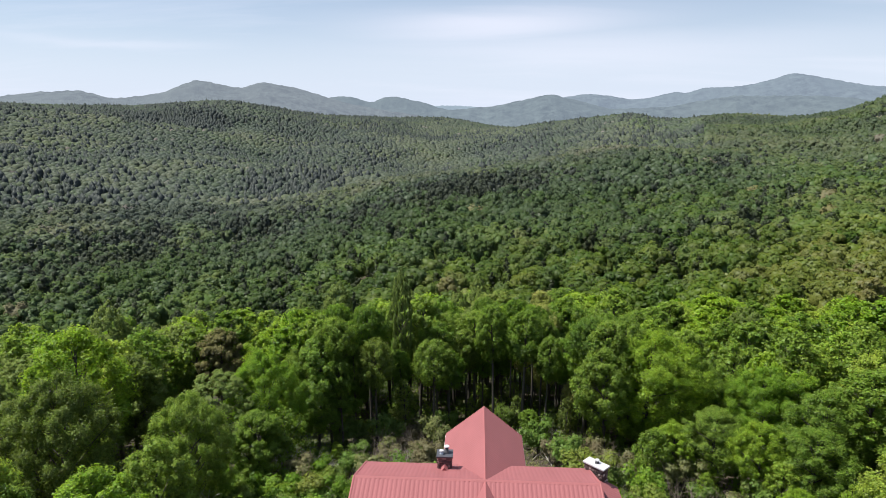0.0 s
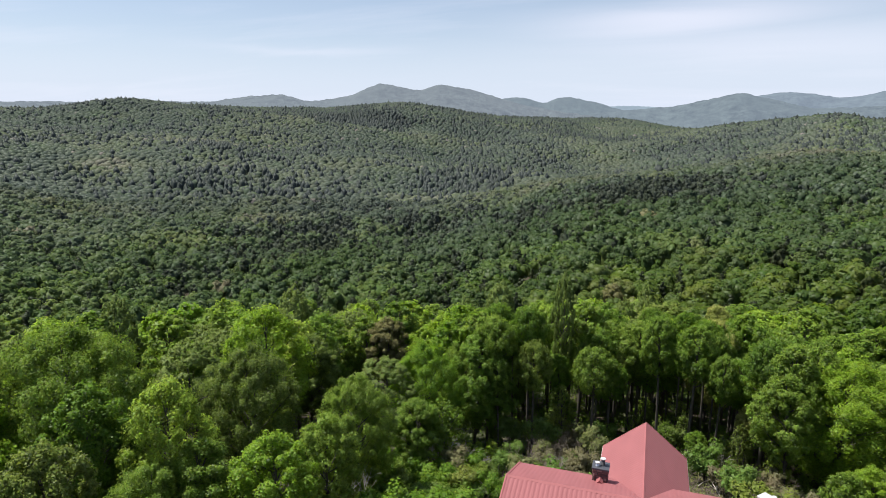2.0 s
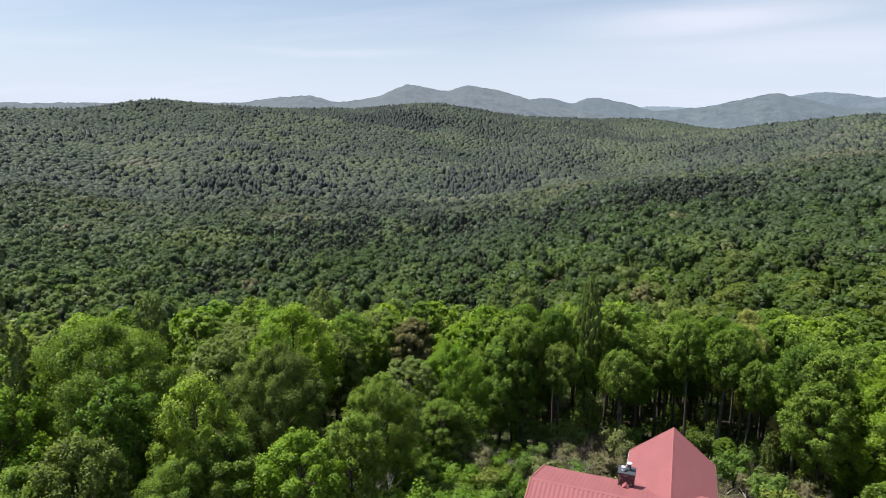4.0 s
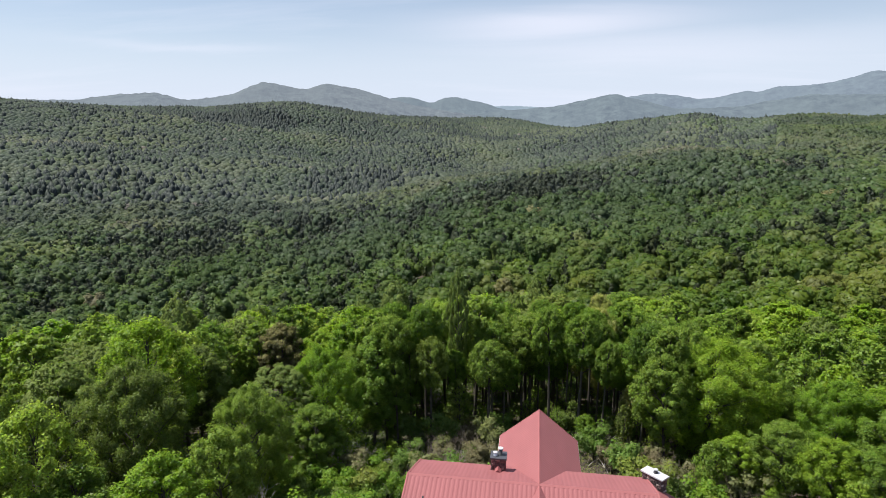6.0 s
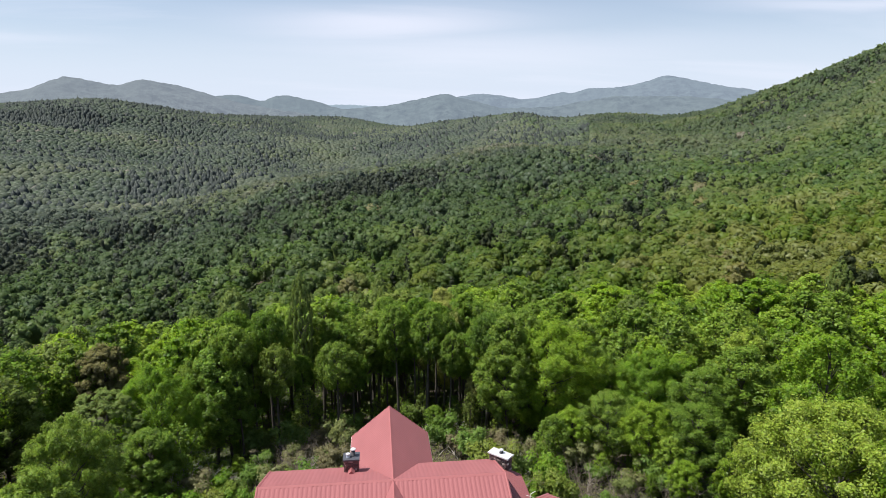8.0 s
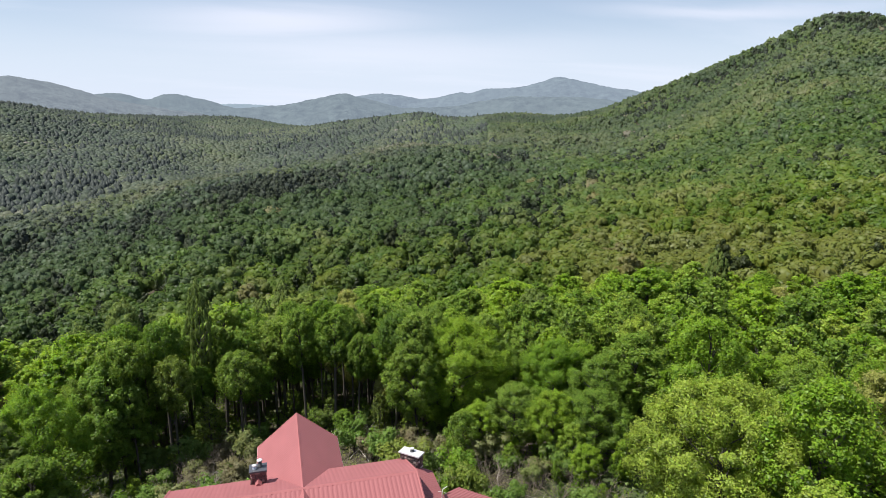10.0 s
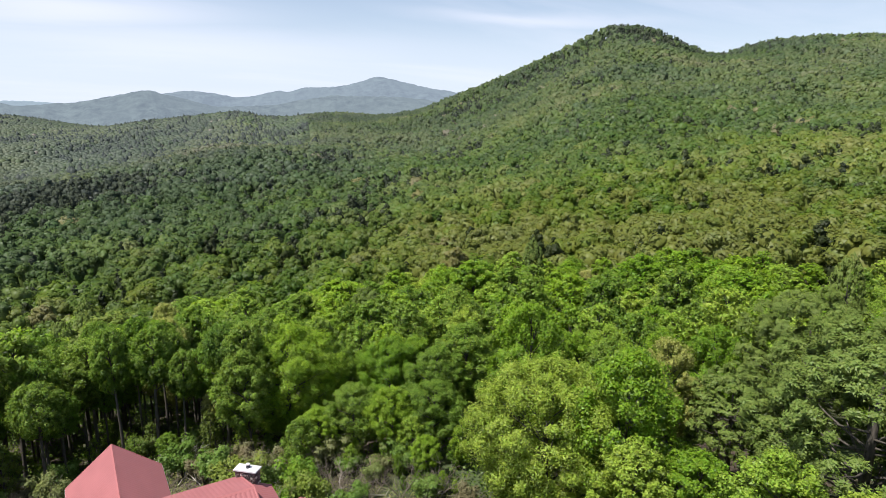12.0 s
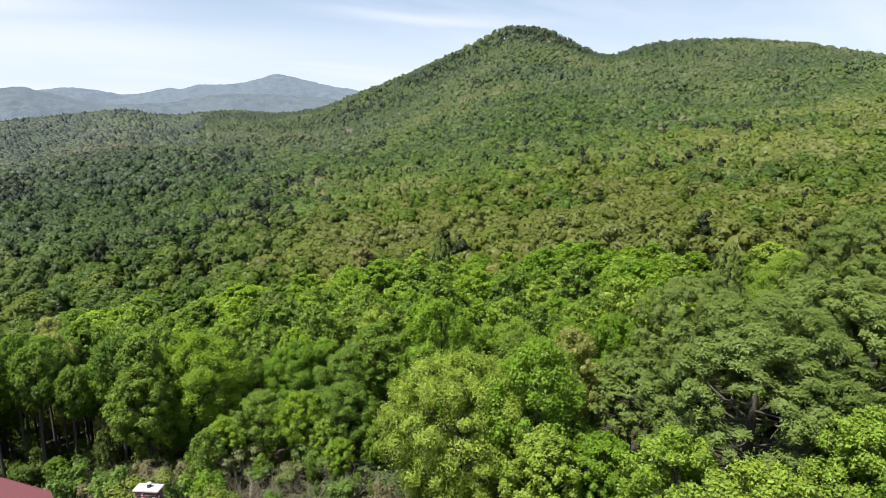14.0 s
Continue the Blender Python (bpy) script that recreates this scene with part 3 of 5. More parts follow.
part("porch_roof", ribbed((0, -3.4, 6.15), (5.5, 0, 0), (0, -3.0, -1.0)), RED_ROOF, porch)
part("ridge_cap", bar((0, -3.4, 6.18), (5.5, -3.4, 6.18), 0.3, 0.08), RED_TRIM, porch)
for px in (0.4, 5.1):
    for py in (-0.3, -6.1):
        bm = bmesh.new()
        box(bm, (px - 0.09, py - 0.09, -1.2), (px + 0.09, py + 0.09, 5.05), 0.012)
        part("post", bm, SIDING, porch, "stained timber post")
# walls under the roof, gable ends following the slopes
for name, outline, a, b in (("wall", ((LEFT_END + 0.5, 0), (RIGHT_END - 0.5, 0)), FAR_RUN - 0.45, NEAR_RUN - 0.5),):
    bm = bmesh.new()
    lo, hi = LEFT_END + 0.5, RIGHT_END - 0.5
    section = [(a, 0), (a, RIDGE - FAR_DROP * a / FAR_RUN - 0.1), (0, RIDGE - 0.1), (-b, RIDGE - NEAR_DROP * b / NEAR_RUN - 0.1), (-b, 0)]
    ends = [[bm.verts.new((u, v, z)) for v, z in section] for u in (lo, hi)]
    for k in range(5):
        bm.faces.new((ends[0][k], ends[0][(k + 1) % 5], ends[1][(k + 1) % 5], ends[1][k]))
    bm.faces.new(ends[0][::-1])
    bm.faces.new(ends[1])
    bmesh.ops.recalc_face_normals(bm, faces=bm.faces[:])
    part(name, bm, SIDING, house, "stained timber wall")
for end, inner in ((WING_FAR - 0.5, FAR_RUN - 0.5), (WING_NEAR + 0.5, -NEAR_RUN + 0.5)):
    bm = bmesh.new()
    w = WING_HALF - 0.45
    section = [(-w, 0), (-w, RIDGE - WING_DROP * w / WING_HALF - 0.1), (0, RIDGE - 0.1), (w, RIDGE - WING_DROP * w / WING_HALF - 0.1), (w, 0)]
    ends = [[bm.verts.new((u, v, z)) for u, z in section] for v in (inner, end)]
    for k in range(5):
        bm.faces.new((ends[0][k], ends[0][(k + 1) % 5], ends[1][(k + 1) % 5], ends[1][k]))
    bm.faces.new(ends[0][::-1])
    bm.faces.new(ends[1])
    bmesh.ops.recalc_face_normals(bm, faces=bm.faces[:])
    part("wall", bm, SIDING, house, "stained timber wall")


def stones(bm, wide, deep, tall, rng, size=0.17):
    """Rough stones set round a square shaft, each proud of the mortar."""
    for axis, sign, span in ((0, 1, deep), (0, -1, deep), (1, 1, wide), (1, -1, wide)):
        z = 0.0
        while z < tall - 0.04:
            rise = rng.uniform(0.75, 1.3) * size * 0.75
            u = -span / 2
            while u < span / 2 - 0.03:
                run = min(rng.uniform(0.7, 1.7) * size, span / 2 - u)
                out = (wide if axis == 0 else deep) / 2
                a, c, e = u + 0.008, u + run - 0.008, min(z + rise, tall) - 0.008
                front = out + rng.uniform(0.025, 0.06)
                pts = []
                for q, inset in ((out - 0.01, 0.0), (front, 0.018)):
                    for uu, zz in ((a + inset, z + 0.008 + inset), (c - inset, z + 0.008 + inset * rng.uniform(0.3, 2)), (c - inset * rng.uniform(0.5, 2), e - inset), (a + inset, e - inset)):
                        pts.append(bm.verts.new((sign * q, uu, zz) if axis == 0 else (uu, sign * q, zz)))
                for k in range(4):
                    bm.faces.new((pts[k], pts[(k + 1) % 4], pts[4 + (k + 1) % 4], pts[4 + k]))
                bm.faces.new(pts[4:])
                u += run
            z += rise
    bmesh.ops.recalc_face_normals(bm, faces=bm.faces[:])


def chimney(at, wide, deep, tall, stone, cap, label, flues, seed):
    root = blank("chimney", at, label, "chimney", "chimneys")
    bm = bmesh.new()
    box(bm, (-wide / 2, -deep / 2, 0), (wide / 2, deep / 2, tall))
    part("shaft", bm, MORTAR, root, "dark mortar core")
    bm = bmesh.new()
    stones(bm, wide, deep, tall, random.Random(seed))
    part("stonework", bm, stone, root)
    bm = bmesh.new()
    box(bm, (-wide / 2 - 0.09, -deep / 2 - 0.09, tall), (wide / 2 + 0.09, deep / 2 + 0.09, tall + 0.09), 0.015)
    part("cap", bm, cap, root)
    for fx, fy, r, h, mat, hood in flues:
        bm = bmesh.new()
        lathe(bm, (fx, fy, tall + 0.09), [(r * 1.25, 0), (r * 1.25, 0.03), (r, 0.04), (r, h)])
        pipe = part("flue", bm, mat, root, "round metal flue pipe", True)
        bm = bmesh.new()
        lathe(bm, (fx, fy, tall + 0.09 + h), [(r * 0.6, 0), (r * 0.6, 0.05), (r * hood, 0.055), (r * hood, 0.085), (r * hood * 0.93, 0.1), (0.01, 0.11)])
        part("rain_cap", bm, RAIN_CAP, pipe, "flat pale weathered rain cap")
    return root


# stone chimney on the far slope, and the larger one beside the angled end
chimney(pose(0.12, 31.2, 7.4, 0, 0, -3.2), 0.72, 0.62, 1.5, DARK_STONE, CAP_DARK, "dark red stone chimney with two metal flues on the red roof",
        ((0.1, 0.05, 0.1, 0.3, DARK_STEEL, 1.5), (-0.18, -0.1, 0.09, 0.12, GALVANISED, 1.4)), 3)
chimney(pose(8.49, 31.16, 0, 0, 0, -47), 1.17, 0.48, 8.31, FIELD_STONE, CAP_CONCRETE, "field stone chimney with a pale concrete cap and metal flue",
        ((0.02, 0.04, 0.1, 0.12, DARK_STEEL, 1.25),), 5)

# ---- trees ----


def broadleaf(seed, tall, spread, bare, leaves, leaf, lean=0.4):
    """Trunk-and-limbs mesh and crown mesh of a leafy tree. bare: share of the height without crown."""
    rng = np.random.default_rng(seed)
    low = tall * bare
    mid = (low + tall) / 2
    half = (tall - low) / 2
    bend = rng.normal(0, lean, (2,))
    stem = np.array([(0, 0, -0.6), (0, 0, 0.25), (bend[0] * 0.2, bend[1] * 0.2, low * 0.6), (bend[0] * 0.6, bend[1] * 0.6, mid * 0.95), (bend[0], bend[1], tall * 0.93)])
    base = 0.011 * tall + 0.03
    pieces = [tube(stem, [base * 1.7, base * 1.15, base * 0.85, base * 0.55, 0.03], 7)]
    clumps = []
    count = int(50 + spread * 42)
    for k in range(count):
        h = 1 - 1.85 * (k + 0.5) / count + rng.normal(0, 0.06)
        girth = spread * math.sqrt(max(0.04, 1 - min(1.0, abs(h * 0.95 + 0.05)) ** 2.4)) * (0.8 if h < -0.55 else 1.0)
        a = k * 2.4 + rng.uniform(-0.5, 0.5)
        r = girth * (rng.uniform(0.66, 1.04) if k % 4 else rng.uniform(0.15, 0.7))
        c = np.array([bend[0] * 0.7 + r * math.cos(a), bend[1] * 0.7 + r * math.sin(a), mid + h * half * 0.88])
        clumps.append(c)
        if k % 6 == 0:
            t = np.clip((c[2] - 0.25 * r - half * 0.3) / tall, 0.25, 0.85)
            root = np.array([bend[0] * t * 0.8, bend[1] * t * 0.8, tall * t])
            elbow = root * 0.45 + c * 0.55 + (0, 0, -0.08 * r)
            pieces.append(tube([root, elbow, c], [base * 0.38, base * 0.22, 0.015], 4))
    wood = mesh_of("trunk", *merged(pieces), True)
    clumps = np.array(clumps)
    owner = rng.integers(0, count, leaves)
    d = rng.normal(size=(leaves, 3)) + (0, 0, 0.25)
    d /= np.linalg.norm(d, axis=1, keepdims=True)
    size = (0.09 * spread + 0.2) * rng.uniform(0.55, 1.4, count)[owner]
    pos = clumps[owner] + d * (size * rng.uniform(0.4, 1.15, leaves))[:, None] * np.array((1.0, 1.0, 1.1))
    out = pos - np.array((bend[0] * 0.7, bend[1] * 0.7, mid - half * 0.3))
    out /= np.linalg.norm(out, axis=1, keepdims=True) + 1e-6
    norm = d * 0.6 + out * 0.6 + np.array((0, 0, 0.3)) + rng.normal(0, 0.65, (leaves, 3))
    puff = d * 0.9 + out * 0.45 + np.array((0, 0, 0.2)) + rng.normal(0, 0.45, (leaves, 3))
    crown = leaf_mesh("crown", pos, norm, leaf * rng.uniform(0.6, 1.25, leaves), puff, rng)
    return wood, crown


def round_pine(seed, tall, spread, bare, needles, leaf):
    """An old pine with a broad rounded crown: many tufts, each a burst of narrow needle blades."""
    rng = np.random.default_rng(seed)
    base = 0.013 * tall + 0.04
    low = tall * bare
    mid, half = (low + tall) / 2, (tall - low) / 2
    pieces = [tube([(0, 0, -0.6), (0, 0, 0.3), (0.15, 0.05, tall * 0.5), (0.05, 0.2, tall * 0.8)], [base * 1.5, base * 1.15, base * 0.8, 0.05], 8)]
    # boughs over a dome, each a billow of small tufts
    boughs, tufts, owners = [], [], []
    for k in range(92):
        h = 1 - 1.7 * (k + 0.5) / 92 + rng.normal(0, 0.05)
        a = k * 2.4 + rng.uniform(-0.3, 0.3)
        reach = spread * math.sqrt(max(0.03, 1 - abs(h) ** 2.2)) * rng.uniform(0.68, 0.98)
        tip = np.array([math.cos(a) * reach, math.sin(a) * reach, mid + h * half * 0.86])
        boughs.append(tip)
        size = spread * rng.uniform(0.12, 0.23)
        for j in range(13):
            d = rng.normal(size=3) + (0.5 * math.cos(a), 0.5 * math.sin(a), 0.5)
            tufts.append(tip + d / np.linalg.norm(d) * size * rng.uniform(0.75, 1.05))
            owners.append(k)
        if k % 2 == 0 and h < 0.3:
            root = np.array([0.1, 0.08, np.clip(tip[2] - reach * 0.45, low * 0.7, tall * 0.8)])
            elbow = (root + tip) / 2 + (0, 0, -0.05 * reach)
            pieces.append(tube([root, elbow, tip], [base * 0.32, base * 0.2, 0.02], 5))
    wood = mesh_of("trunk", *merged(pieces), True)
    boughs, tufts, owners = np.array(boughs), np.array(tufts), np.array(owners)
    owner = rng.integers(0, len(tufts), needles)
    d = rng.normal(size=(needles, 3)) + (0, 0, 0.35)
    d /= np.linalg.norm(d, axis=1, keepdims=True)
    pos = tufts[owner] + d * rng.uniform(0.04, 0.3, (needles, 1)) * (spread / 3.9)
    swell = tufts[owner] - boughs[owners[owner]]
    swell /= np.linalg.norm(swell, axis=1, keepdims=True)
    out = (pos - (0.1, 0.1, mid - half * 0.3)) / spread
    norm = d * 0.5 + swell * 0.5 + out * 0.5 + (0, 0, 0.3) + rng.normal(0, 0.45, (needles, 3))
    crown = leaf_mesh("crown", pos, norm, leaf * rng.uniform(0.7, 1.3, needles), d * 0.45 + swell * 0.75 + out * 0.4 + (0, 0, 0.25), rng, 0.42, None, d + rng.normal(0, 0.3, (needles, 3)))
    return wood, crown


def spread_points(inner, outer, gap, seed, left=-64, right=90, jitter=0.42):
    """Scattered places in a part of a ring round the camera, about gap apart."""
    rng = np.random.default_rng(seed)
    side = np.arange(-outer, outer, gap)
    x, y = np.meshgrid(side, side)
    x[::2] += gap / 2
    x, y = x.ravel() + rng.uniform(-jitter, jitter, x.size) * gap, y.ravel() + rng.uniform(-jitter, jitter, y.size) * gap
    r, bearing = np.hypot(x, y), np.degrees(np.arctan2(x, y))
    keep = (r > inner) & (r <= outer) & (bearing > left) & (bearing < right)
    return x[keep], y[keep]


# the edge of the clearing round the house, by bearing
EDGE = ((-180, 26), (-70, 26), (-40, 28), (-24, 34), (-17, 44), (-12, 50), (-6, 55), (3, 58), (12, 56), (18, 51), (28, 46), (36, 42), (39, 38), (46, 31), (60, 27), (180, 26))


def edge(bearing):
    return glide([p[0] for p in EDGE], [p[1] for p in EDGE], bearing)


LOOKS = {"green": (LEAVES, "green leafy broadleaf tree in spring foliage"),
         "bright": (BRIGHT_LEAVES, "bright fresh-green broadleaf tree"),
         "mid": (MID_LEAVES, "mid-green broadleaf tree with a full rounded crown"),
         "olive": (OLIVE_LEAVES, "dull olive-green broadleaf tree"),
         "light": (LIGHT_LEAVES, "light yellow-green broadleaf tree in new leaf"),
         "pale": (PALE_LEAVES, "pale tan-green budding broadleaf tree"),
         "bare": (DEAD_LEAVES, "brownish half-bare tree at the clearing")}
SHAPES = [broadleaf(101 + k, 13.0, (2.6, 3.0, 2.3, 3.3, 2.8)[k], (0.22, 0.28, 0.36, 0.2, 0.26)[k], 30000, 0.085) for k in range(5)]
EDGE_TREES = [broadleaf(151 + k, 8.0, (1.9, 2.3, 1.7)[k], (0.07, 0.1, 0.05)[k], 8500, 0.1) for k in range(3)]
THIN = [broadleaf(131 + k, 13.0, (2.1, 2.5, 1.8, 2.3)[k], (0.6, 0.54, 0.58, 0.68)[k], 14000, 0.09) for k in range(4)]
PINES = [round_pine(161 + k, 13.0, (2.4, 2.9)[k], (0.35, 0.25)[k], 22000, 0.1) for k in range(2)]
BIG = [broadleaf(181, 13.0, 5.2, 0.1, 110000, 0.068), broadleaf(182, 13.0, 4.3, 0.1, 80000, 0.072)]
BIG_PINES = [round_pine(191, 13.0, 3.9, 0.2, 110000, 0.062)]
SHAPES_FAR = [broadleaf(101 + k, 13.0, (2.6, 3.0, 2.3, 3.3, 2.8)[k], (0.22, 0.28, 0.36, 0.2, 0.26)[k], 8000, 0.15) for k in range(5)]
SPARSE = [broadleaf(141 + k, 8.0, (1.5, 1.9, 1.3)[k], (0.15, 0.25, 0.1)[k], 2600, 0.1) for k in range(3)]
MODELS = {}


def tree(x, y, tall, family, index, look_name, turned, wide=1.0):
    """Plants one tree of about that height; trees of one shape share their meshes."""
    key = (id(family), index, look_name)
    z = float(ground_height(x, y)) - 0.1
    k = tall / 13.0
    place = pose(x, y, z, 0, 0, turned) @ Matrix.Diagonal((k * wide, k * wide, k, 1))
    if key in MODELS:
        return copy_thing(MODELS[key], place)
    wood, crown = family[index]
    needles = look_name == "pine"
    leaf, label = (NEEDLES, "dark olive-green pine tree with dense needles") if needles else LOOKS[look_name]
    root = blank("pine_tree" if needles else "broadleaf_tree", pose(0, 0, 0), label, "tree", "trees round the house")
    link("trunk", wood, BARK, root)
    if not crown.materials:
        crown.materials.append(leaf)
    leafy = new("crown", crown)
    leafy.parent = root
    leafy.material_slots[0].link = "OBJECT"
    leafy.material_slots[0].material = leaf
    root.matrix_basis = place
    MODELS[key] = root
    return root


rng = np.random.default_rng(7)
taken = []
# trees that stand out: bearing, distance, height, family, look, width
HEROES = (
    (-48.7, 47, 15.5, BIG, 0, "green", 0.87),
    (-44.2, 78, 17.0, PINES, 0, "pine", 0.65),
    (-41.2, 38, 13.2, SHAPES, 3, "light", 0.80),
    (-33.6, 46, 12.8, BIG, 1, "olive", 0.87),
    (-38.9, 53, 13.1, PINES, 1, "pine", 1.03),
    (-21.2, 50, 10.5, PINES, 1, "pine", 1.20),
    (-24.0, 42, 10.8, BIG, 1, "mid", 0.80),
    (-43.4, 35, 10.9, BIG, 1, "mid", 1.14),
    (-32.6, 34, 9.9, SHAPES, 4, "bright", 1.20),
    (-17.1, 52, 11.4, BIG, 1, "bright", 0.86),
    (-12.4, 56, 11.9, SHAPES, 0, "mid", 1.20),
    (-21.1, 70, 12.5, SHAPES, 2, "bare", 1.15),
    (-50.6, 33, 12.1, SHAPES, 1, "olive", 0.90),
    (-45.8, 55, 14.1, SHAPES, 4, "mid", 0.98),
    (-28.5, 60, 11.6, SHAPES, 0, "olive", 1.20),
    (45.1, 38, 12.3, BIG, 0, "light", 1.07),
    (55.5, 50, 11.6, SHAPES, 3, "pale", 0.91),
    (66.2, 58, 15.8, BIG_PINES, 0, "pine", 1.06),
    (71.2, 42, 13.8, BIG_PINES, 0, "pine", 1.20),
    (77.0, 49, 14.4, BIG_PINES, 0, "pine", 1.15),
    (61.3, 47, 10.9, PINES, 1, "pine", 1.20),
    (52.2, 33, 9.8, SHAPES, 0, "light", 1.20),
    (65.0, 33, 10.8, SHAPES, 4, "light", 1.20),
    (58.4, 34, 9.4, SHAPES, 2, "bright", 1.20),
    (59.8, 58, 11.8, SHAPES, 1, "bright", 1.03),
    (72.9, 85, 16.5, BIG, 1, "light", 0.85),
    (47.7, 105, 15.3, SHAPES, 3, "pale", 1.05),
    (74.1, 28, 12.1, SHAPES, 1, "light", 1.20),
    (79.9, 36, 13.1, SHAPES, 2, "light", 0.97),
    (77.8, 80, 17.3, BIG_PINES, 0, "pine", 0.96),
    (19.5, 58, 12.3, BIG, 0, "bright", 1.15),
    (16.0, 54, 11.1, SHAPES, 1, "mid", 1.03),
    (29.4, 58, 11.4, BIG, 1, "bright", 1.20),
    (38.5, 56, 10.2, BIG, 1, "mid", 1.20),
    (33.6, 53, 9.4, SHAPES, 3, "mid", 1.20),
    (24.3, 61, 11.7, BIG, 1, "mid", 1.10),
    (9.6, 70, 15.7, SHAPES, 3, "pale", 0.93),
    (32.8, 44, 5.2, SHAPES, 4, "bright", 1.20),
    (-4.0, 62, 13.8, PINES, 0, "pine", 0.50),
    (9.4, 105, 17.0, SHAPES, 3, "pale", 0.84),
    (-11.0, 56, 12.6, SHAPES, 3, "mid", 1.02),
    (-8.1, 68, 14.9, BIG, 1, "mid", 0.89),
    (-13.9, 58, 12.6, BIG, 1, "mid", 0.86),
    (37.2, 56, 12.6, SHAPES, 0, "mid", 1.20),
    (21.9, 50, 7.6, SHAPES, 4, "bright", 1.20),
    (25.4, 51, 10.0, SHAPES, 3, "mid", 1.20),
    (29.6, 48, 7.7, SHAPES, 1, "bright", 1.20),
    (33.5, 49, 9.8, SHAPES, 3, "mid", 1.20),
    (-47.0, 41, 12.7, SHAPES, 4, "green", 0.97),
    (-37.9, 36, 10.5, SHAPES, 0, "mid", 1.02),
    (-26.8, 37, 8.9, SHAPES, 4, "mid", 1.03),
    (-18.0, 46, 8.1, SHAPES, 0, "mid", 1.20),
)
for bearing, r, tall, family, index, look_name, wide in HEROES:
    x, y = at(bearing, r)
    tree(x, y, tall, family, index, look_name, rng.uniform(0, 360), wide)
    taken.append((x, y, (3.0 if family in (BIG, BIG_PINES) else 2.0) * wide * tall / 13))



def in_front(x, y):
    """True where a tree would stand between the camera and one of the trees that stand out."""
    bearing, r = math.degrees(math.atan2(x, y)), math.hypot(x, y)
    for a, c, d in taken:
        far = math.hypot(a, c)
        if far < 85 and r < far and abs(bearing - math.degrees(math.atan2(a, c))) < math.degrees((d * 0.7 + 1.8) / far):
            return True
    return False


NEAR_END, WOODS_END = 82.0, 124.0
nx, ny = spread_points(22, NEAR_END, 5.0, 21, -62, 88)
bearings, dist = np.degrees(np.arctan2(nx, ny)), np.hypot(nx, ny)
limit = edge(bearings)
order = np.argsort(dist)
made = 0
for i in order:
    if dist[i] < limit[i] or any(math.hypot(nx[i] - a, ny[i] - c) < d for a, c, d in taken):
        continue
    # kept low to leave the camera's view of those trees clear
    if in_front(nx[i], ny[i]):
        low_tree = tree(float(nx[i]), float(ny[i]), rng.uniform(3.0, 5.5) * 13 / 8, EDGE_TREES, int(rng.integers(3)), "green", rng.uniform(0, 360), rng.uniform(0.9, 1.3))
        low_tree.name = "understory_tree"
        tagged(low_tree, "low green tree kept short in front of taller trees", "tree", "understory trees near the house")
        continue
    roll = rng.uniform()
    near_edge = dist[i] - limit[i] < 13 and -11 < bearings[i] < 16
    tall = rng.uniform(10.5, 14.5)
    piney = wavy(nx[i], ny[i], 26, 5) * 0.5 + 0.5
    if near_edge and roll < 0.92:
        family, index, look_name = THIN, int(rng.integers(4)), "green" if roll < 0.6 else "mid"
    elif bearings[i] < 25 and roll < 0.05 + 0.18 * piney:
        family, index, look_name = PINES, int(rng.integers(2)), "pine"
    else:
        family, index = SHAPES if dist[i] < 62 else SHAPES_FAR, int(rng.integers(5))
        # towards the right, brighter leaf colours stand in for stronger sunlight
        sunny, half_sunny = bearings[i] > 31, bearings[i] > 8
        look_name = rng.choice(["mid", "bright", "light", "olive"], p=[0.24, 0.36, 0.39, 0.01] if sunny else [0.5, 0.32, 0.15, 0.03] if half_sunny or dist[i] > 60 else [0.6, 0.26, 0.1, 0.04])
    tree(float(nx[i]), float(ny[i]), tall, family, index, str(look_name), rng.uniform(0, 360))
    made += 1


# the woods beyond, tree by tree
rng = np.random.default_rng(8)
wx, wy = spread_points(NEAR_END, WOODS_END, 6.5, 31, -60, 86, 0.5)
for x, y in zip(wx, wy):
    bearing = math.degrees(math.atan2(x, y))
    if any(math.hypot(x - a, y - c) < d for a, c, d in taken):
        continue
    if rng.uniform() < (0.16 if bearing < 20 else 0.05):
        tree(float(x), float(y), rng.uniform(11, 15), PINES, int(rng.integers(2)), "pine", rng.uniform(0, 360), 0.9)
        continue
    # leaf colours brightened towards the right here as well, for its sunlight
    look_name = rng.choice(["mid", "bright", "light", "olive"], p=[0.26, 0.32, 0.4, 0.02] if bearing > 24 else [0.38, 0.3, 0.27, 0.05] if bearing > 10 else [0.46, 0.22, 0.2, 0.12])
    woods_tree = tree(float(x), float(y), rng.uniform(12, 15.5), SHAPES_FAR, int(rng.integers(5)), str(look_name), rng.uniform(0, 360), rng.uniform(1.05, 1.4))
    woods_tree.name = "woodland_tree"
    tagged(woods_tree, "", "tree", "trees of the woods below the house")


# slender trees crowding at the edge behind the house
fx, fy = spread_points(50, 86, 3.3, 23, -11, 18)
for x, y in zip(fx, fy):
    limit = float(edge(math.degrees(math.atan2(x, y))))
    if limit + 0.5 < math.hypot(x, y) < limit + 26 and not any(math.hypot(x - a, y - c) < d * 0.4 for a, c, d in taken):
        slim = tree(float(x), float(y), rng.uniform(11.0, 14.0), THIN, int(rng.integers(4)), "green" if rng.uniform() < (0.85 if x < 4 else 0.6) else "mid", rng.uniform(0, 360), rng.uniform(0.75, 1.0))
        slim.name = "slender_tree"
        tagged(slim, "slender green tree crowded at the forest edge", "tree", "slender trees behind the house")


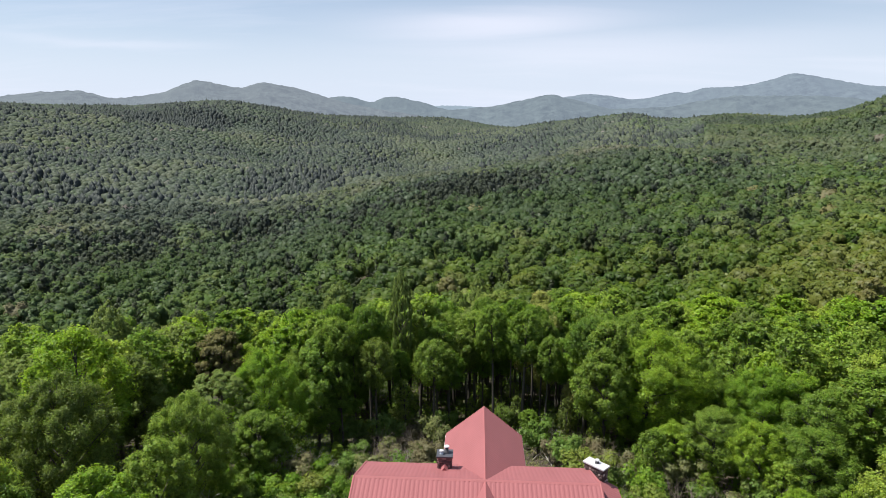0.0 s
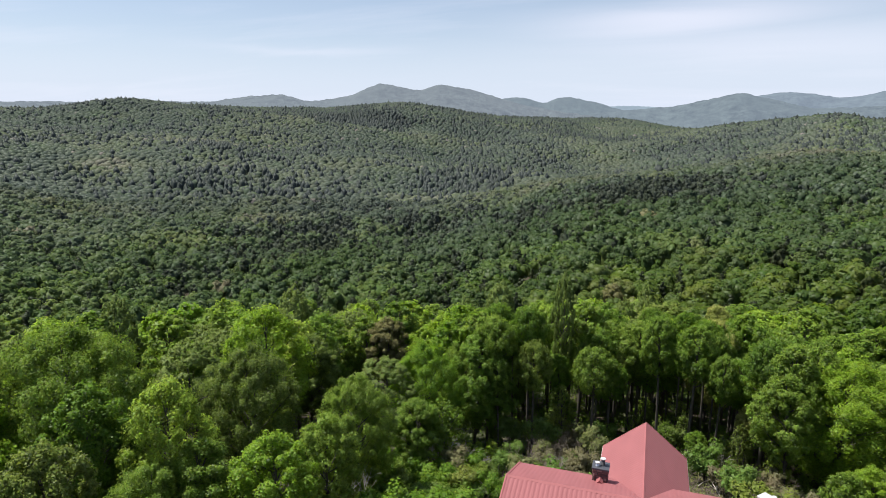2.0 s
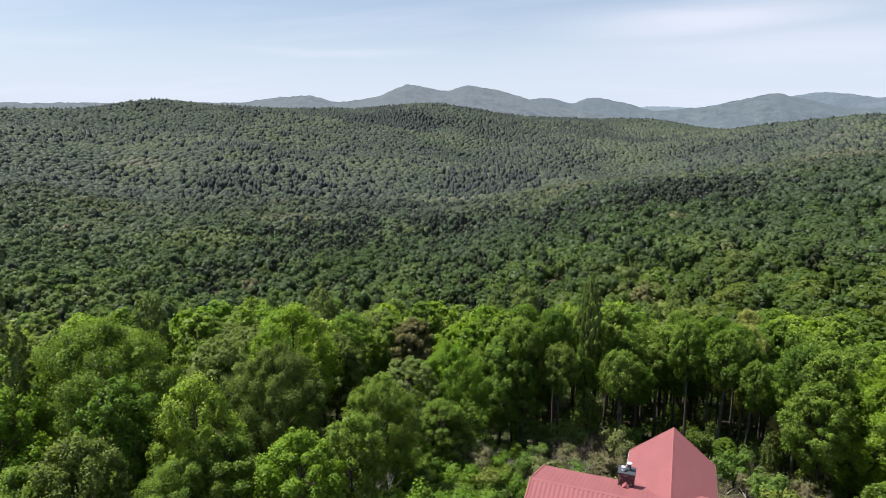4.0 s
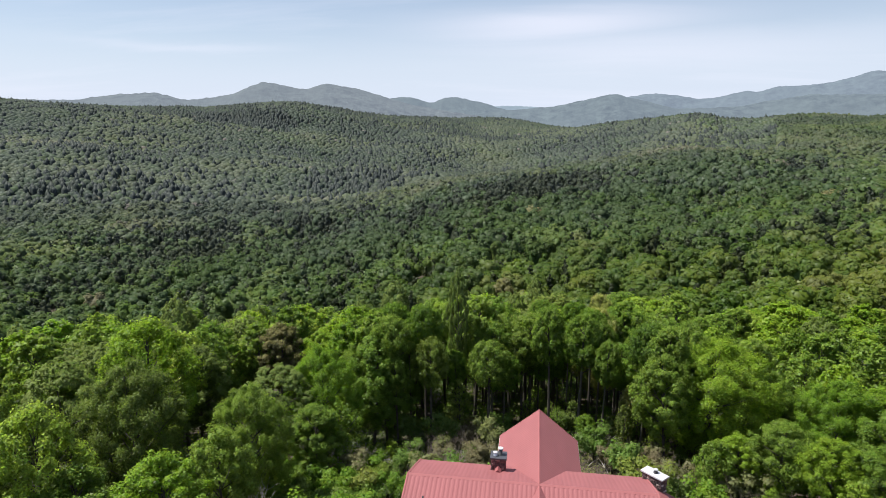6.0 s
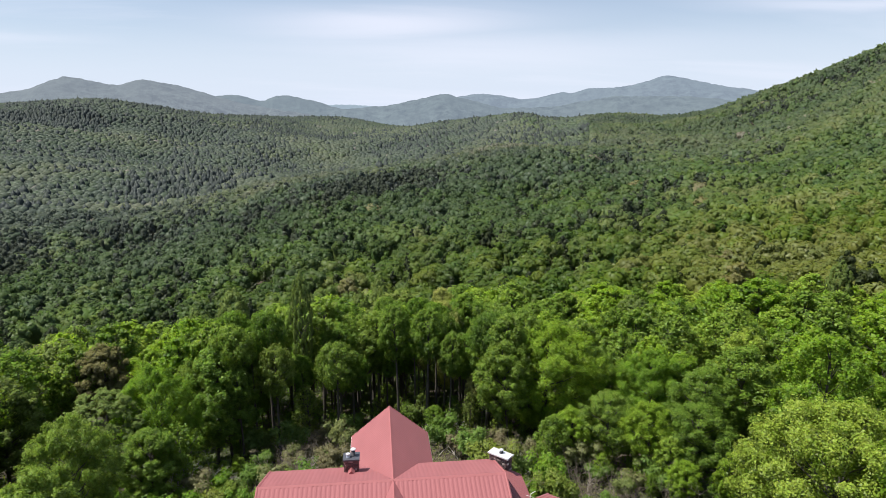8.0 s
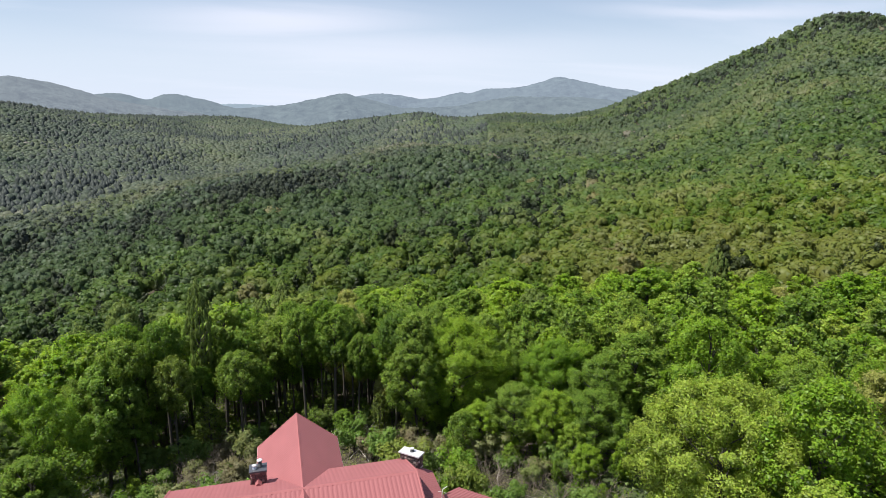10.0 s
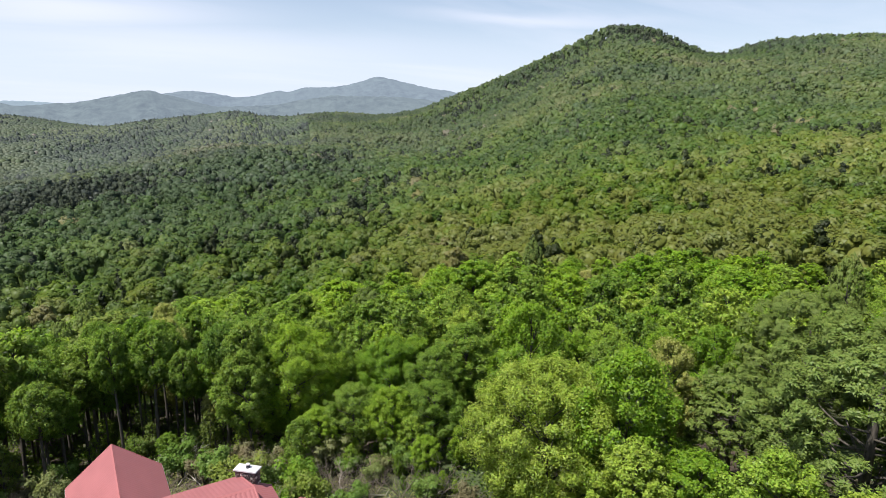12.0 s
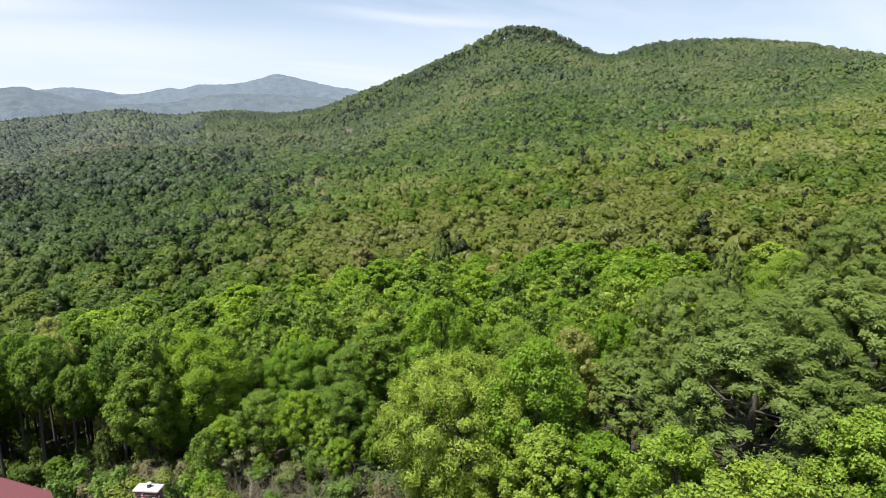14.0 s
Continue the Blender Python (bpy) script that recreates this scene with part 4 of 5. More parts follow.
# low leafy trees filling the dark edge behind the house
rng = np.random.default_rng(31)
for k in range(28):
    bearing = rng.uniform(-17, 15)
    x, y = at(bearing, float(edge(bearing)) + rng.uniform(-0.5, 9))
    low_tree = tree(x, y, rng.uniform(2.5, 7.0) * 13 / 8, SPARSE, int(rng.integers(3)), ("green", "olive", "mid")[int(rng.integers(3))], rng.uniform(0, 360), rng.uniform(0.8, 1.1))
    low_tree.name = "understory_tree"
    tagged(low_tree, "low green understory tree in the shade of the forest edge", "tree", "understory trees behind the house")


# ---- the forest beyond, one mesh for each belt ----
# stands of dark pine: bearing, distance, half widths in degrees and metres, share
PINE_STANDS = ((-29, 485, 8, 95, 0.85), (-34.6, 402, 2, 37, 0.9), (-35, 705, 7, 85, 0.55), (-43, 370, 3.5, 51, 0.45), (-28, 331, 3, 37, 0.5), (4.5, 470, 9, 90, 1.0),
               (-6, 440, 7, 65, 0.85), (-13, 768, 6, 85, 0.65), (-22.6, 1455, 5, 119, 0.9), (-11.4, 295, 1.5, 27, 0.8), (27.5, 350, 2.5, 102, 0.6), (31, 425, 2.2, 44, 0.65), (34.8, 550, 2.6, 68, 0.55),
               (23, 520, 4, 68, 0.5), (52.4, 965, 5, 102, 0.85), (44, 960, 5, 76, 0.65), (36.6, 960, 3, 85, 0.65), (61, 980, 3, 68, 0.5), (47, 700, 2, 136, 0.4), (-16, 505, 7, 75, 0.75), (-41, 325, 8, 60, 0.3), (-22, 345, 9, 50, 0.3), (-6, 330, 5, 40, 0.4), (19, 290, 4, 40, 0.35), (57, 330, 4, 60, 0.25), (69, 420, 4, 60, 0.3), (67, 1000, 8, 50, 0.4), (40, 850, 3, 90, 0.5), (-35, 900, 6, 60, 0.5), (-8, 1000, 6, 60, 0.5), (10, 900, 5, 70, 0.5), (18, 1150, 5, 60, 0.5))
# stands in pale new leaf
PALE_STANDS = ((-30.4, 565, 5, 26, 0.34), (-17.7, 688, 5, 28, 0.36), (-45.4, 586, 5, 30, 0.3), (-38.8, 437, 4, 28, 0.26), (-15, 1319, 6, 70, 0.28), (-21.8, 831, 5, 40, 0.32),
               (-3, 560, 7, 30, 0.25), (8, 300, 8, 30, 0.14), (14, 600, 5, 40, 0.25), (-37, 1030, 4, 60, 0.2), (-44, 800, 4, 30, 0.2), (40, 170, 9, 26, 0.14))


def stand_share(x, y, stands):
    r, bearing = np.hypot(x, y), np.degrees(np.arctan2(x, y))
    bearing, r = bearing + 1.6 * wavy(x, y, 60, 48), r + 24 * wavy(x, y, 70, 49)
    total = np.zeros(len(x))
    for b0, r0, db, dr, share in stands:
        total = np.maximum(total, share * np.exp(-(((bearing - b0) / db) ** 2 + ((r - r0) / dr) ** 2) ** 2))
    return total


def tints(x, y, rng):
    """A tint for each tree (low is conifer; pines stand in patches), and how little haze colour it gets."""
    r, bearing = np.hypot(x, y), np.degrees(np.arctan2(x, y))
    patches = wavy(x, y, 150, 41) * 0.55 + wavy(x, y, 60, 42) * 0.45
    share = np.clip(np.where(bearing < 20, 0.17, 0.08) + 0.3 * np.clip(patches, -0.5, 1) * np.where(bearing > 30, 0.55, 1.0), 0.02, 0.6)
    share = np.maximum(share, stand_share(x, y, PINE_STANDS))
    # tints vary less far off, as haze would even them
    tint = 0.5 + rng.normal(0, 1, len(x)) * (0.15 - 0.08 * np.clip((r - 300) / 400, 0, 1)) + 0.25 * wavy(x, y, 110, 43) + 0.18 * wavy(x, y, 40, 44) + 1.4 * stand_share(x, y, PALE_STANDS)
    # lighter towards the right: those slopes' stronger sun put into the tint
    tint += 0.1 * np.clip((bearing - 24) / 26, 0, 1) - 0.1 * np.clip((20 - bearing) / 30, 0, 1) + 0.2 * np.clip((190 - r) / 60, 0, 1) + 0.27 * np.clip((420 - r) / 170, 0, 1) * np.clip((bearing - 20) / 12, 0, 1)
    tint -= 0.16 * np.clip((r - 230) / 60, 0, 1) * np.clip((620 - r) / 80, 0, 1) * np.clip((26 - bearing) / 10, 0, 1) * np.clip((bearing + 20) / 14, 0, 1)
    tint = np.clip(tint, 0.22, 0.95)
    tint = np.where(rng.uniform(size=len(x)) < 0.005, 1.0, tint)
    tint = np.where(rng.uniform(size=len(x)) < share, rng.uniform(0, 0.16, len(x)), tint)
    # share of painted haze: more with distance, less towards the right
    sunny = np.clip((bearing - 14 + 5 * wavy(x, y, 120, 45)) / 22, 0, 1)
    less_hazed = 1 - np.clip((r - 140) / 480, 0, 1) * (1 - sunny) - 0.62 * np.clip((r - 200) / 480, 0, 1) * sunny
    return tint, np.clip(less_hazed + 0.12 * wavy(x, y, 55, 46) + rng.normal(0, 0.07, len(x)), 0, 1)


def round_body(fine):
    """Directions and triangles of a small rounded clump."""
    dirs, sides = [(0.0, 0.0, 1.0)], 6 if fine else 5
    rings = ((0.72, 0.0), (0.18, 0.5), (-0.5, 0.0)) if fine else ((0.5, 0.0), (-0.35, 0.5))
    for up, turn_by in rings:
        for k in range(sides):
            a = (k + turn_by) * 2 * math.pi / sides
            dirs.append((math.cos(a) * math.sqrt(1 - up * up), math.sin(a) * math.sqrt(1 - up * up), up))
    tris = []
    for k in range(sides):
        q, one, two = (k + 1) % sides, 1, 1 + sides
        tris += [(0, one + k, one + q), (one + k, two + k, one + q), (one + q, two + k, two + q)]
        if fine:
            tris += [(two + k, 13 + q, two + q), (two + k, 13 + k, 13 + q)]
    return np.array(dirs), np.array(tris)


def belt(name, x, y, lobes, count, size, mat, label, seed, bulk=1.0, fine=True, even=0.0):
    """A belt of forest as one mesh; even says how level and closed the canopy is, and how far its shading is flattened.
    Each crown is a dome with rounded clumps on it, under a shell of leaf sprays.
    """
    rng = np.random.default_rng(seed)
    trees = len(x)
    z = ground_height(x, y)
    tint, less_hazed = tints(x, y, rng)
    pine = tint < 0.17
    conifer = pine[:, None]
    tall = CANOPY * max(1.0, bulk) ** 0.5 * (1 + (1 - 0.75 * even) * (np.where(pine, rng.uniform(-0.08, 0.26, trees), rng.uniform(-0.24, 0.18, trees)) + 0.1 * wavy(x, y, 45, 50)))
    girth = (2.2 + 2.0 * even + (3.7 - 1.5 * even) * rng.uniform(0, 1, trees) ** 1.7) * bulk * np.where(pine, 0.72 + 0.15 * even, 1.0)
    half = tall * 0.34
    # clumps: a spiral over a dome for leafy trees, up a spire for pines
    step = (np.arange(lobes) + 0.5) / lobes
    turned = np.arange(lobes) * 2.4 + rng.uniform(0, 6.28, (trees, 1)) + rng.normal(0, 0.3, (trees, lobes))
    up = np.clip(0.95 - 1.15 * step + rng.normal(0, 0.08, (trees, lobes)), -0.35, 1)
    flat = np.sqrt(1 - np.clip(up, -0.99, 0.995) ** 2)
    rise = 0.34 + 0.56 * step + rng.normal(0, 0.02, (trees, lobes))
    out = np.where(conifer, (1.0 - step) ** 0.7 * 0.6, flat * 0.66) * girth[:, None] * rng.uniform(0.8, 1.15, (trees, lobes))
    level = np.where(conifer, rise * tall[:, None], (tall - half)[:, None] + (up * 0.66 + rng.normal(0, 0.06, (trees, lobes))) * half[:, None])
    centre = np.stack([np.cos(turned) * out, np.sin(turned) * out, level], -1)
    wide = girth[:, None] * np.where(conifer, 0.5 - 0.28 * step, 0.42) * rng.uniform(0.7, 1.25, (trees, lobes)) * (8 / lobes) ** 0.3
    radii = np.stack([wide, wide, wide * np.where(conifer, 1.1, 0.9)], -1)
    foot = np.stack([x, y, z], -1)[:, None, :]
    outward = np.stack([np.cos(turned) * flat, np.sin(turned) * flat, np.where(conifer, 0.35, up)], -1)
    # leaf sprays over the clumps
    owner = rng.integers(0, lobes, (trees, count))[..., None]
    lean = np.take_along_axis(outward, owner, 1)
    d = rng.normal(size=(trees, count, 3)) + lean * 0.9 + (0, 0, 0.3)
    d /= np.linalg.norm(d, axis=2, keepdims=True)
    pos = np.take_along_axis(centre, owner, 1) + d * np.take_along_axis(radii, owner, 1) * rng.uniform(0.82, 1.12, (trees, count, 1)) + foot
    norm = d * 1.2 + (0, 0, 0.3) + rng.normal(0, 0.35, (trees, count, 3))
    s = size * (0.5 + 0.5 * girth[:, None] / (3.3 * bulk)) * rng.uniform(0.6, 1.3, (trees, count)) * np.where(conifer, 0.85, 1.0)
    # shading normals tilted up to flatten light and shade, as haze would
    lift = (0, 0, 0.3 + 1.2 * even)
    puff = d * 0.8 + lean * 0.45 + lift + rng.normal(0, 0.22 - 0.12 * even, (trees, count, 3))
    # the clumps themselves, and the dome or spire that carries them
    dirs, tris = round_body(fine)
    body = centre[:, :, None] + dirs * radii[:, :, None] * rng.uniform(0.7, 0.88, (trees, lobes, len(dirs), 1)) + foot[:, None]
    body_puff = outward[:, :, None] * 0.5 + dirs * 0.7 + lift
    dome, dome_tris = round_body(True)
    core = np.stack([girth * np.where(pine, 0.4, 0.72 + 0.15 * even), girth * np.where(pine, 0.4, 0.72 + 0.15 * even), tall * np.where(pine, 0.36, 0.36 + 0.03 * even)], -1)[:, None]
    heart = np.stack([0 * tall, 0 * tall, tall * np.where(pine, 0.46, 0.52)], -1)[:, None]
    core = heart + dome * core * rng.uniform(0.85, 1.05, (trees, len(dome), 1)) + foot
    core_puff = np.broadcast_to(dome * 0.9 + lift, core.shape)
    faces = tris + (np.arange(trees * lobes) * len(dirs))[:, None, None]
    dome_faces = dome_tris + (trees * lobes * len(dirs) + np.arange(trees) * len(dome))[:, None, None]
    each = (count * 3, lobes * len(dirs), len(dome))
    extra = (np.concatenate([body.reshape(-1, 3), core.reshape(-1, 3)]), np.concatenate([faces.reshape(-1, 3), dome_faces.reshape(-1, 3)]),
             np.concatenate([body_puff.reshape(-1, 3), core_puff.reshape(-1, 3)]), np.concatenate([np.repeat(tint, each[1]), np.repeat(tint, each[2])]))
    unhazed_share = np.concatenate([np.repeat(less_hazed, k) for k in each])
    mesh = leaf_mesh(name, pos.reshape(-1, 3), norm.reshape(-1, 3), s.ravel(), puff.reshape(-1, 3), rng, 0.7, np.repeat(tint, count), None, extra, unhazed_share)
    return tagged(link(name, mesh, mat), label, "forest", kind="stuff")


def tops(name, x, y, mat, label, seed, bulk):
    """A far belt of forest as one mesh: a closed canopy of small uneven crowns, pines narrow and pointed among them."""
    rng = np.random.default_rng(seed)
    trees = len(x)
    tint, less_hazed = tints(x, y, rng)
    pine = tint < 0.17
    dirs, tris = round_body(False)
    blunt = dirs * (1, 1, 0) + (0, 0, 1) * np.where(dirs[:, 2:] > 0.9, 0.9, np.where(dirs[:, 2:] > 0, 0.66, -0.1))
    girth = rng.uniform(4.0, 6.2, trees) * bulk * np.where(pine, 0.66, 1.0)
    tall = CANOPY * 1.12 * (1 + np.where(pine, rng.uniform(-0.04, 0.34, trees), rng.uniform(-0.07, 0.05, trees)) + 0.05 * wavy(x, y, 40, 50))
    size = np.stack([girth, girth, tall * 0.5], -1)[:, None]
    shape = np.where(pine[:, None, None], dirs, blunt) * size * rng.uniform(0.86, 1.08, (trees, len(dirs), 1))
    foot = np.stack([x, y, ground_height(x, y) + tall * 0.5], -1)[:, None]
    # mostly upward shading normals keep far contrast low, standing in for haze
    puff = np.broadcast_to(dirs * 0.8 + (0, 0, 1.1), shape.shape)
    faces = tris + (np.arange(trees) * len(dirs))[:, None, None]
    tip = (foot + (0, 0, 1) * (tall * 0.5)[:, None, None]).reshape(-1, 3)
    extra = ((foot + shape).reshape(-1, 3), faces.reshape(-1, 3), puff.reshape(-1, 3), np.repeat(tint, len(dirs)))
    unhazed_share = np.concatenate([np.repeat(less_hazed, 3), np.repeat(less_hazed, len(dirs))])
    mesh = leaf_mesh(name, tip + rng.normal(0, 0.8, (trees, 3)), rng.normal(0, 0.6, (trees, 3)) + (0, 0, 1), np.full(trees, 0.8), np.broadcast_to((0.0, 0.0, 1.0), (trees, 3)), rng, 0.7, tint, None, extra, unhazed_share)
    return tagged(link(name, mesh, mat), label, "forest", kind="stuff")


def up_to_crest(x, y, past=60):
    bearing = np.degrees(np.arctan2(x, y))
    keep = np.hypot(x, y) < glide([p[0] for p in CREST_FAR], [p[1] for p in CREST_FAR], bearing) + past
    return x[keep], y[keep]


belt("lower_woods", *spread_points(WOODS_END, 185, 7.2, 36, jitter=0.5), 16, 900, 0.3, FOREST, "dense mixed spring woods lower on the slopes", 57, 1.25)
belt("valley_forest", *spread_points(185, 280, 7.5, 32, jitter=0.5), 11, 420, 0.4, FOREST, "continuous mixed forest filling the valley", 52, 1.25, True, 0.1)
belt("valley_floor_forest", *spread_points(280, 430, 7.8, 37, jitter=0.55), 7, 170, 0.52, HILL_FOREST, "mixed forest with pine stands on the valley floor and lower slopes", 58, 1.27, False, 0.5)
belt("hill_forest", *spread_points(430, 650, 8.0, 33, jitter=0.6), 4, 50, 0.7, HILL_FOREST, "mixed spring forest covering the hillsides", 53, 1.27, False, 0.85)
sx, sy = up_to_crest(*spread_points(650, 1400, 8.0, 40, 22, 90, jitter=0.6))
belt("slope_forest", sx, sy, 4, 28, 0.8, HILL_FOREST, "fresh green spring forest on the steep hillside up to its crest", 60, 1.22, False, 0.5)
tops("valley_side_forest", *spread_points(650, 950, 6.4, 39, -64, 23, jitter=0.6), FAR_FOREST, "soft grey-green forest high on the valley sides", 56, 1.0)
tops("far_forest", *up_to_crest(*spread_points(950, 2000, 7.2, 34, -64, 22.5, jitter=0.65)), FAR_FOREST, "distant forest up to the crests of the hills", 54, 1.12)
bx, by = spread_points(26, 260, 8.0, 35, -181, 181)
behind = (np.degrees(np.arctan2(bx, by)) < -72) | (np.degrees(np.arctan2(bx, by)) > 98)
belt("woods_behind", bx[behind], by[behind], 2, 8, 1.2, FOREST, "mixed woods on the other side of the house", 55, 1.2, False)


# ---- the clearing: shrubs, saplings, dead wood, grass ----
def shrub_mesh(seed, tall, spread, leaves, leaf):
    rng = np.random.default_rng(seed)
    pieces, tips = [], []
    for k in range(9):
        a = k * 2.4 + rng.uniform(-0.4, 0.4)
        lean = spread * rng.uniform(0.2, 0.95)
        tip = np.array([math.cos(a) * lean, math.sin(a) * lean, tall * rng.uniform(0.6, 1.0)])
        pieces.append(tube([(0, 0, -0.15), tip * (0.3, 0.3, 0.55), tip], [0.035, 0.022, 0.006], 4))
        tips += [tip, tip * (0.7, 0.7, 0.7)]
    tips = np.array(tips)
    owner = rng.integers(0, len(tips), leaves)
    d = rng.normal(size=(leaves, 3))
    d /= np.linalg.norm(d, axis=1, keepdims=True)
    pos = tips[owner] + d * (0.42 * spread * rng.uniform(0.3, 1.0, leaves))[:, None] * (1, 1, 0.75)
    pos[:, 2] = np.maximum(pos[:, 2], 0.05)
    puff = d + np.array((0, 0, 0.4)) + pos * 0.3
    crown = leaf_mesh("foliage", pos, d + np.array((0, 0, 0.7)) + rng.normal(0, 0.4, (leaves, 3)), leaf * rng.uniform(0.6, 1.3, leaves), puff, rng)
    return mesh_of("stems", *merged(pieces)), crown


def house_clear(x, y, margin=1.0):
    """True where the house does not stand."""
    u, v = x - 2.2, y - 28.5
    return not (-7.4 - margin < u < 13 + margin and -9 < v < 4 + margin) and not (-3 - margin < u < 3 + margin and v < 9 + margin and v > 0)


SHRUBS = [shrub_mesh(301 + k, (1.5, 2.2, 1.1, 2.8)[k], (1.1, 1.2, 1.0, 1.3)[k], 2600, 0.085) for k in range(4)]
rng = np.random.default_rng(19)
first = {}
sx, sy = spread_points(31, 62, 2.35, 77, -26, 42)
for x, y in zip(sx, sy):
    bearing, r = math.degrees(math.atan2(x, y)), math.hypot(x, y)
    limit = float(edge(bearing))
    if r > limit + 3 or not house_clear(x, y) or rng.uniform() < (0.12 if bearing < 14 else 0.22):
        continue
    k = int(rng.integers(4))
    size = rng.uniform(0.65, 1.25)
    if y < 40 and abs(x - 2) < 8:
        size *= 0.7
    place = pose(x, y, float(ground_height(x, y)) - 0.05, 0, 0, rng.uniform(0, 360)) @ Matrix.Diagonal((size, size, size, 1))
    if k in first:
        copy_thing(first[k], place)
        continue
    root = blank("shrub", place, "olive-green and brown shrub in the rough clearing", "shrub", "shrubs in the clearing")
    link("stems", SHRUBS[k][0], BARK, root)
    link("foliage", SHRUBS[k][1], SHRUB, root)
    first[k] = root


# bright leafy bushes beside the house, and bare twiggy brush among the shrubs
rng = np.random.default_rng(67)
for kind_of, ranges, leaf, label, count in (("bush", ((-20, -5.5, 36, 47), (-23, -12, 38, 50)), LEAVES, "green leafy bush growing low beside the house", 110),
                                            ("bush", ((-26, -12, 33, 40), (13, 21, 40, 46)), LEAVES, "green leafy bush at the edge of the clearing", 34)):
    models = {}
    for k in range(count):
        lo, hi, near, deep = ranges[k % len(ranges)]
        x, y = at(rng.uniform(lo, hi), rng.uniform(near, deep))
        if not house_clear(x, y, 0.6):
            continue
        i, size = int(rng.integers(4)), rng.uniform(0.7, 1.35)
        place = pose(x, y, float(ground_height(x, y)) - 0.05, 0, 0, rng.uniform(0, 360)) @ Matrix.Diagonal((size, size, size, 1))
        if i in models:
            copy_thing(models[i], place)
            continue
        root = blank(kind_of, place, label, "bush", "green bushes round the house")
        link("stems", SHRUBS[i][0], BARK, root)
        leafy = new("foliage", SHRUBS[i][1])
        leafy.parent = root
        leafy.material_slots[0].link = "OBJECT"
        leafy.material_slots[0].material = leaf
        models[i] = root


def low_growth(name, x, y, per, tall, spread, size, mat, label, seed):
    """Ground cover too small to count: leaves or blades near the ground."""
    rng = np.random.default_rng(seed)
    z = ground_height(x, y)
    c = np.stack([x, y, z], -1)[:, None, :] + rng.normal(0, 1, (len(x), per, 3)) * (spread, spread, 0) + rng.uniform(0, 1, (len(x), per, 1)) * (0, 0, tall) * rng.uniform(0.3, 1, (len(x), 1, 1))
    d = rng.normal(0, 0.7, (len(x) * per, 3)) + (0, 0, 0.8)
    mesh = leaf_mesh(name, c.reshape(-1, 3), d, size * rng.uniform(0.6, 1.3, len(x) * per), d * 0.5 + (0, 0, 0.6), rng, 0.62, np.repeat(rng.uniform(0.25, 0.8, len(x)), per))
    return tagged(link(name, mesh, mat), label, name.replace("_", " "), kind="stuff")


ux, uy = spread_points(28, 108, 2.1, 88, -62, 84)
ub = np.degrees(np.arctan2(ux, uy))
inside = (np.hypot(ux, uy) > edge(ub) - 1.5) & ((np.hypot(ux, uy) < 80) | (np.abs(ub - 1) < 22))
low_growth("undergrowth", ux[inside], uy[inside], 70, 2.4, 0.6, 0.12, FOREST, "leafy green undergrowth and saplings under the trees", 91)
gx, gy = spread_points(30, 60, 0.9, 89, -26, 42)
gb = np.degrees(np.arctan2(gx, gy))
open_ground = np.array([house_clear(a, c, 0.3) for a, c in zip(gx, gy)]) & (np.hypot(gx, gy) < edge(gb) + 1)
low_growth("grass", gx[open_ground], gy[open_ground], 22, 0.4, 0.3, 0.09, GRASS, "rough green and straw-coloured grass and weeds", 92)


def fallen(x, y, length, turned, seed, mat, thick=0.06, rise=0.6):
    rng = np.random.default_rng(seed)
    main = [np.array((0, 0, 0.05))]
    for k in range(5):
        main.append(main[-1] + np.array((length / 5, rng.normal(0, length * 0.05), rise / 5 + rng.normal(0, 0.06))))
    pieces = [tube(main, np.linspace(thick, thick * 0.25, 6), 6)]
    for k in range(6):
        i = int(rng.integers(1, 5))
        d = np.array((rng.uniform(0.1, 0.5), rng.uniform(-0.5, 0.5), rng.uniform(0.05, 0.5))) * length * 0.45
        pieces.append(tube([main[i], main[i] + d * 0.5 + rng.normal(0, 0.05, 3), main[i] + d], [thick * 0.5, thick * 0.35, 0.008], 5))
    ob = link("fallen_branch", mesh_of("fallen_branch", *merged(pieces), True), mat)
    ob.matrix_basis = pose(x, y, float(ground_height(x, y)), 0, 0, turned)
    return tagged(ob, "bleached grey fallen branch among the shrubs", "branch", "fallen branches")


for k, (bearing, r, length, turned) in enumerate(((-15, 45, 4.5, 70), (-17, 43, 4, 120), (-13, 47, 3.5, 20), (9, 52, 4, 40), (11, 51, 3.5, 100), (7, 55, 3.5, 75),
                                                  (-4, 47, 2.5, 100), (-2.5, 45, 2.5, 140), (26, 42, 2.2, -20), (28.5, 42.5, 3, 160), (33, 41, 2.5, 15), (24, 44, 2.4, 60), (-22, 37, 4.5, 95), (-24, 36, 4, 60))):
    x, y = at(bearing, r)
    fallen(x, y, length, turned, 400 + k, DEADWOOD, 0.05 + 0.012 * (k % 3), 1.6 if k in (0, 1, 12, 13) else 0.5)


# ---- bare dead trees at the edge of the clearing, a yellowing sapling, fittings on the roof ----
def branch(pieces, start, way, length, thick, depth, rng):
    """A crooked bare branch that forks into thinner ones."""
    bend = way + rng.normal(0, 0.18, 3)
    mid = start + way * length * 0.5
    end = mid + bend / np.linalg.norm(bend) * length * 0.5
    pieces.append(tube([start, mid, end], [thick, thick * 0.8, thick * 0.55], 5 if depth > 1 else 4))
    if depth == 0:
        return
    for k in range(3):
        w = way + rng.normal(0, 0.5, 3) + (0, 0, 0.12)
        branch(pieces, mid + (end - mid) * rng.uniform(0.2, 1.0), w / np.linalg.norm(w), length * rng.uniform(0.5, 0.72), thick * 0.5, depth - 1, rng)


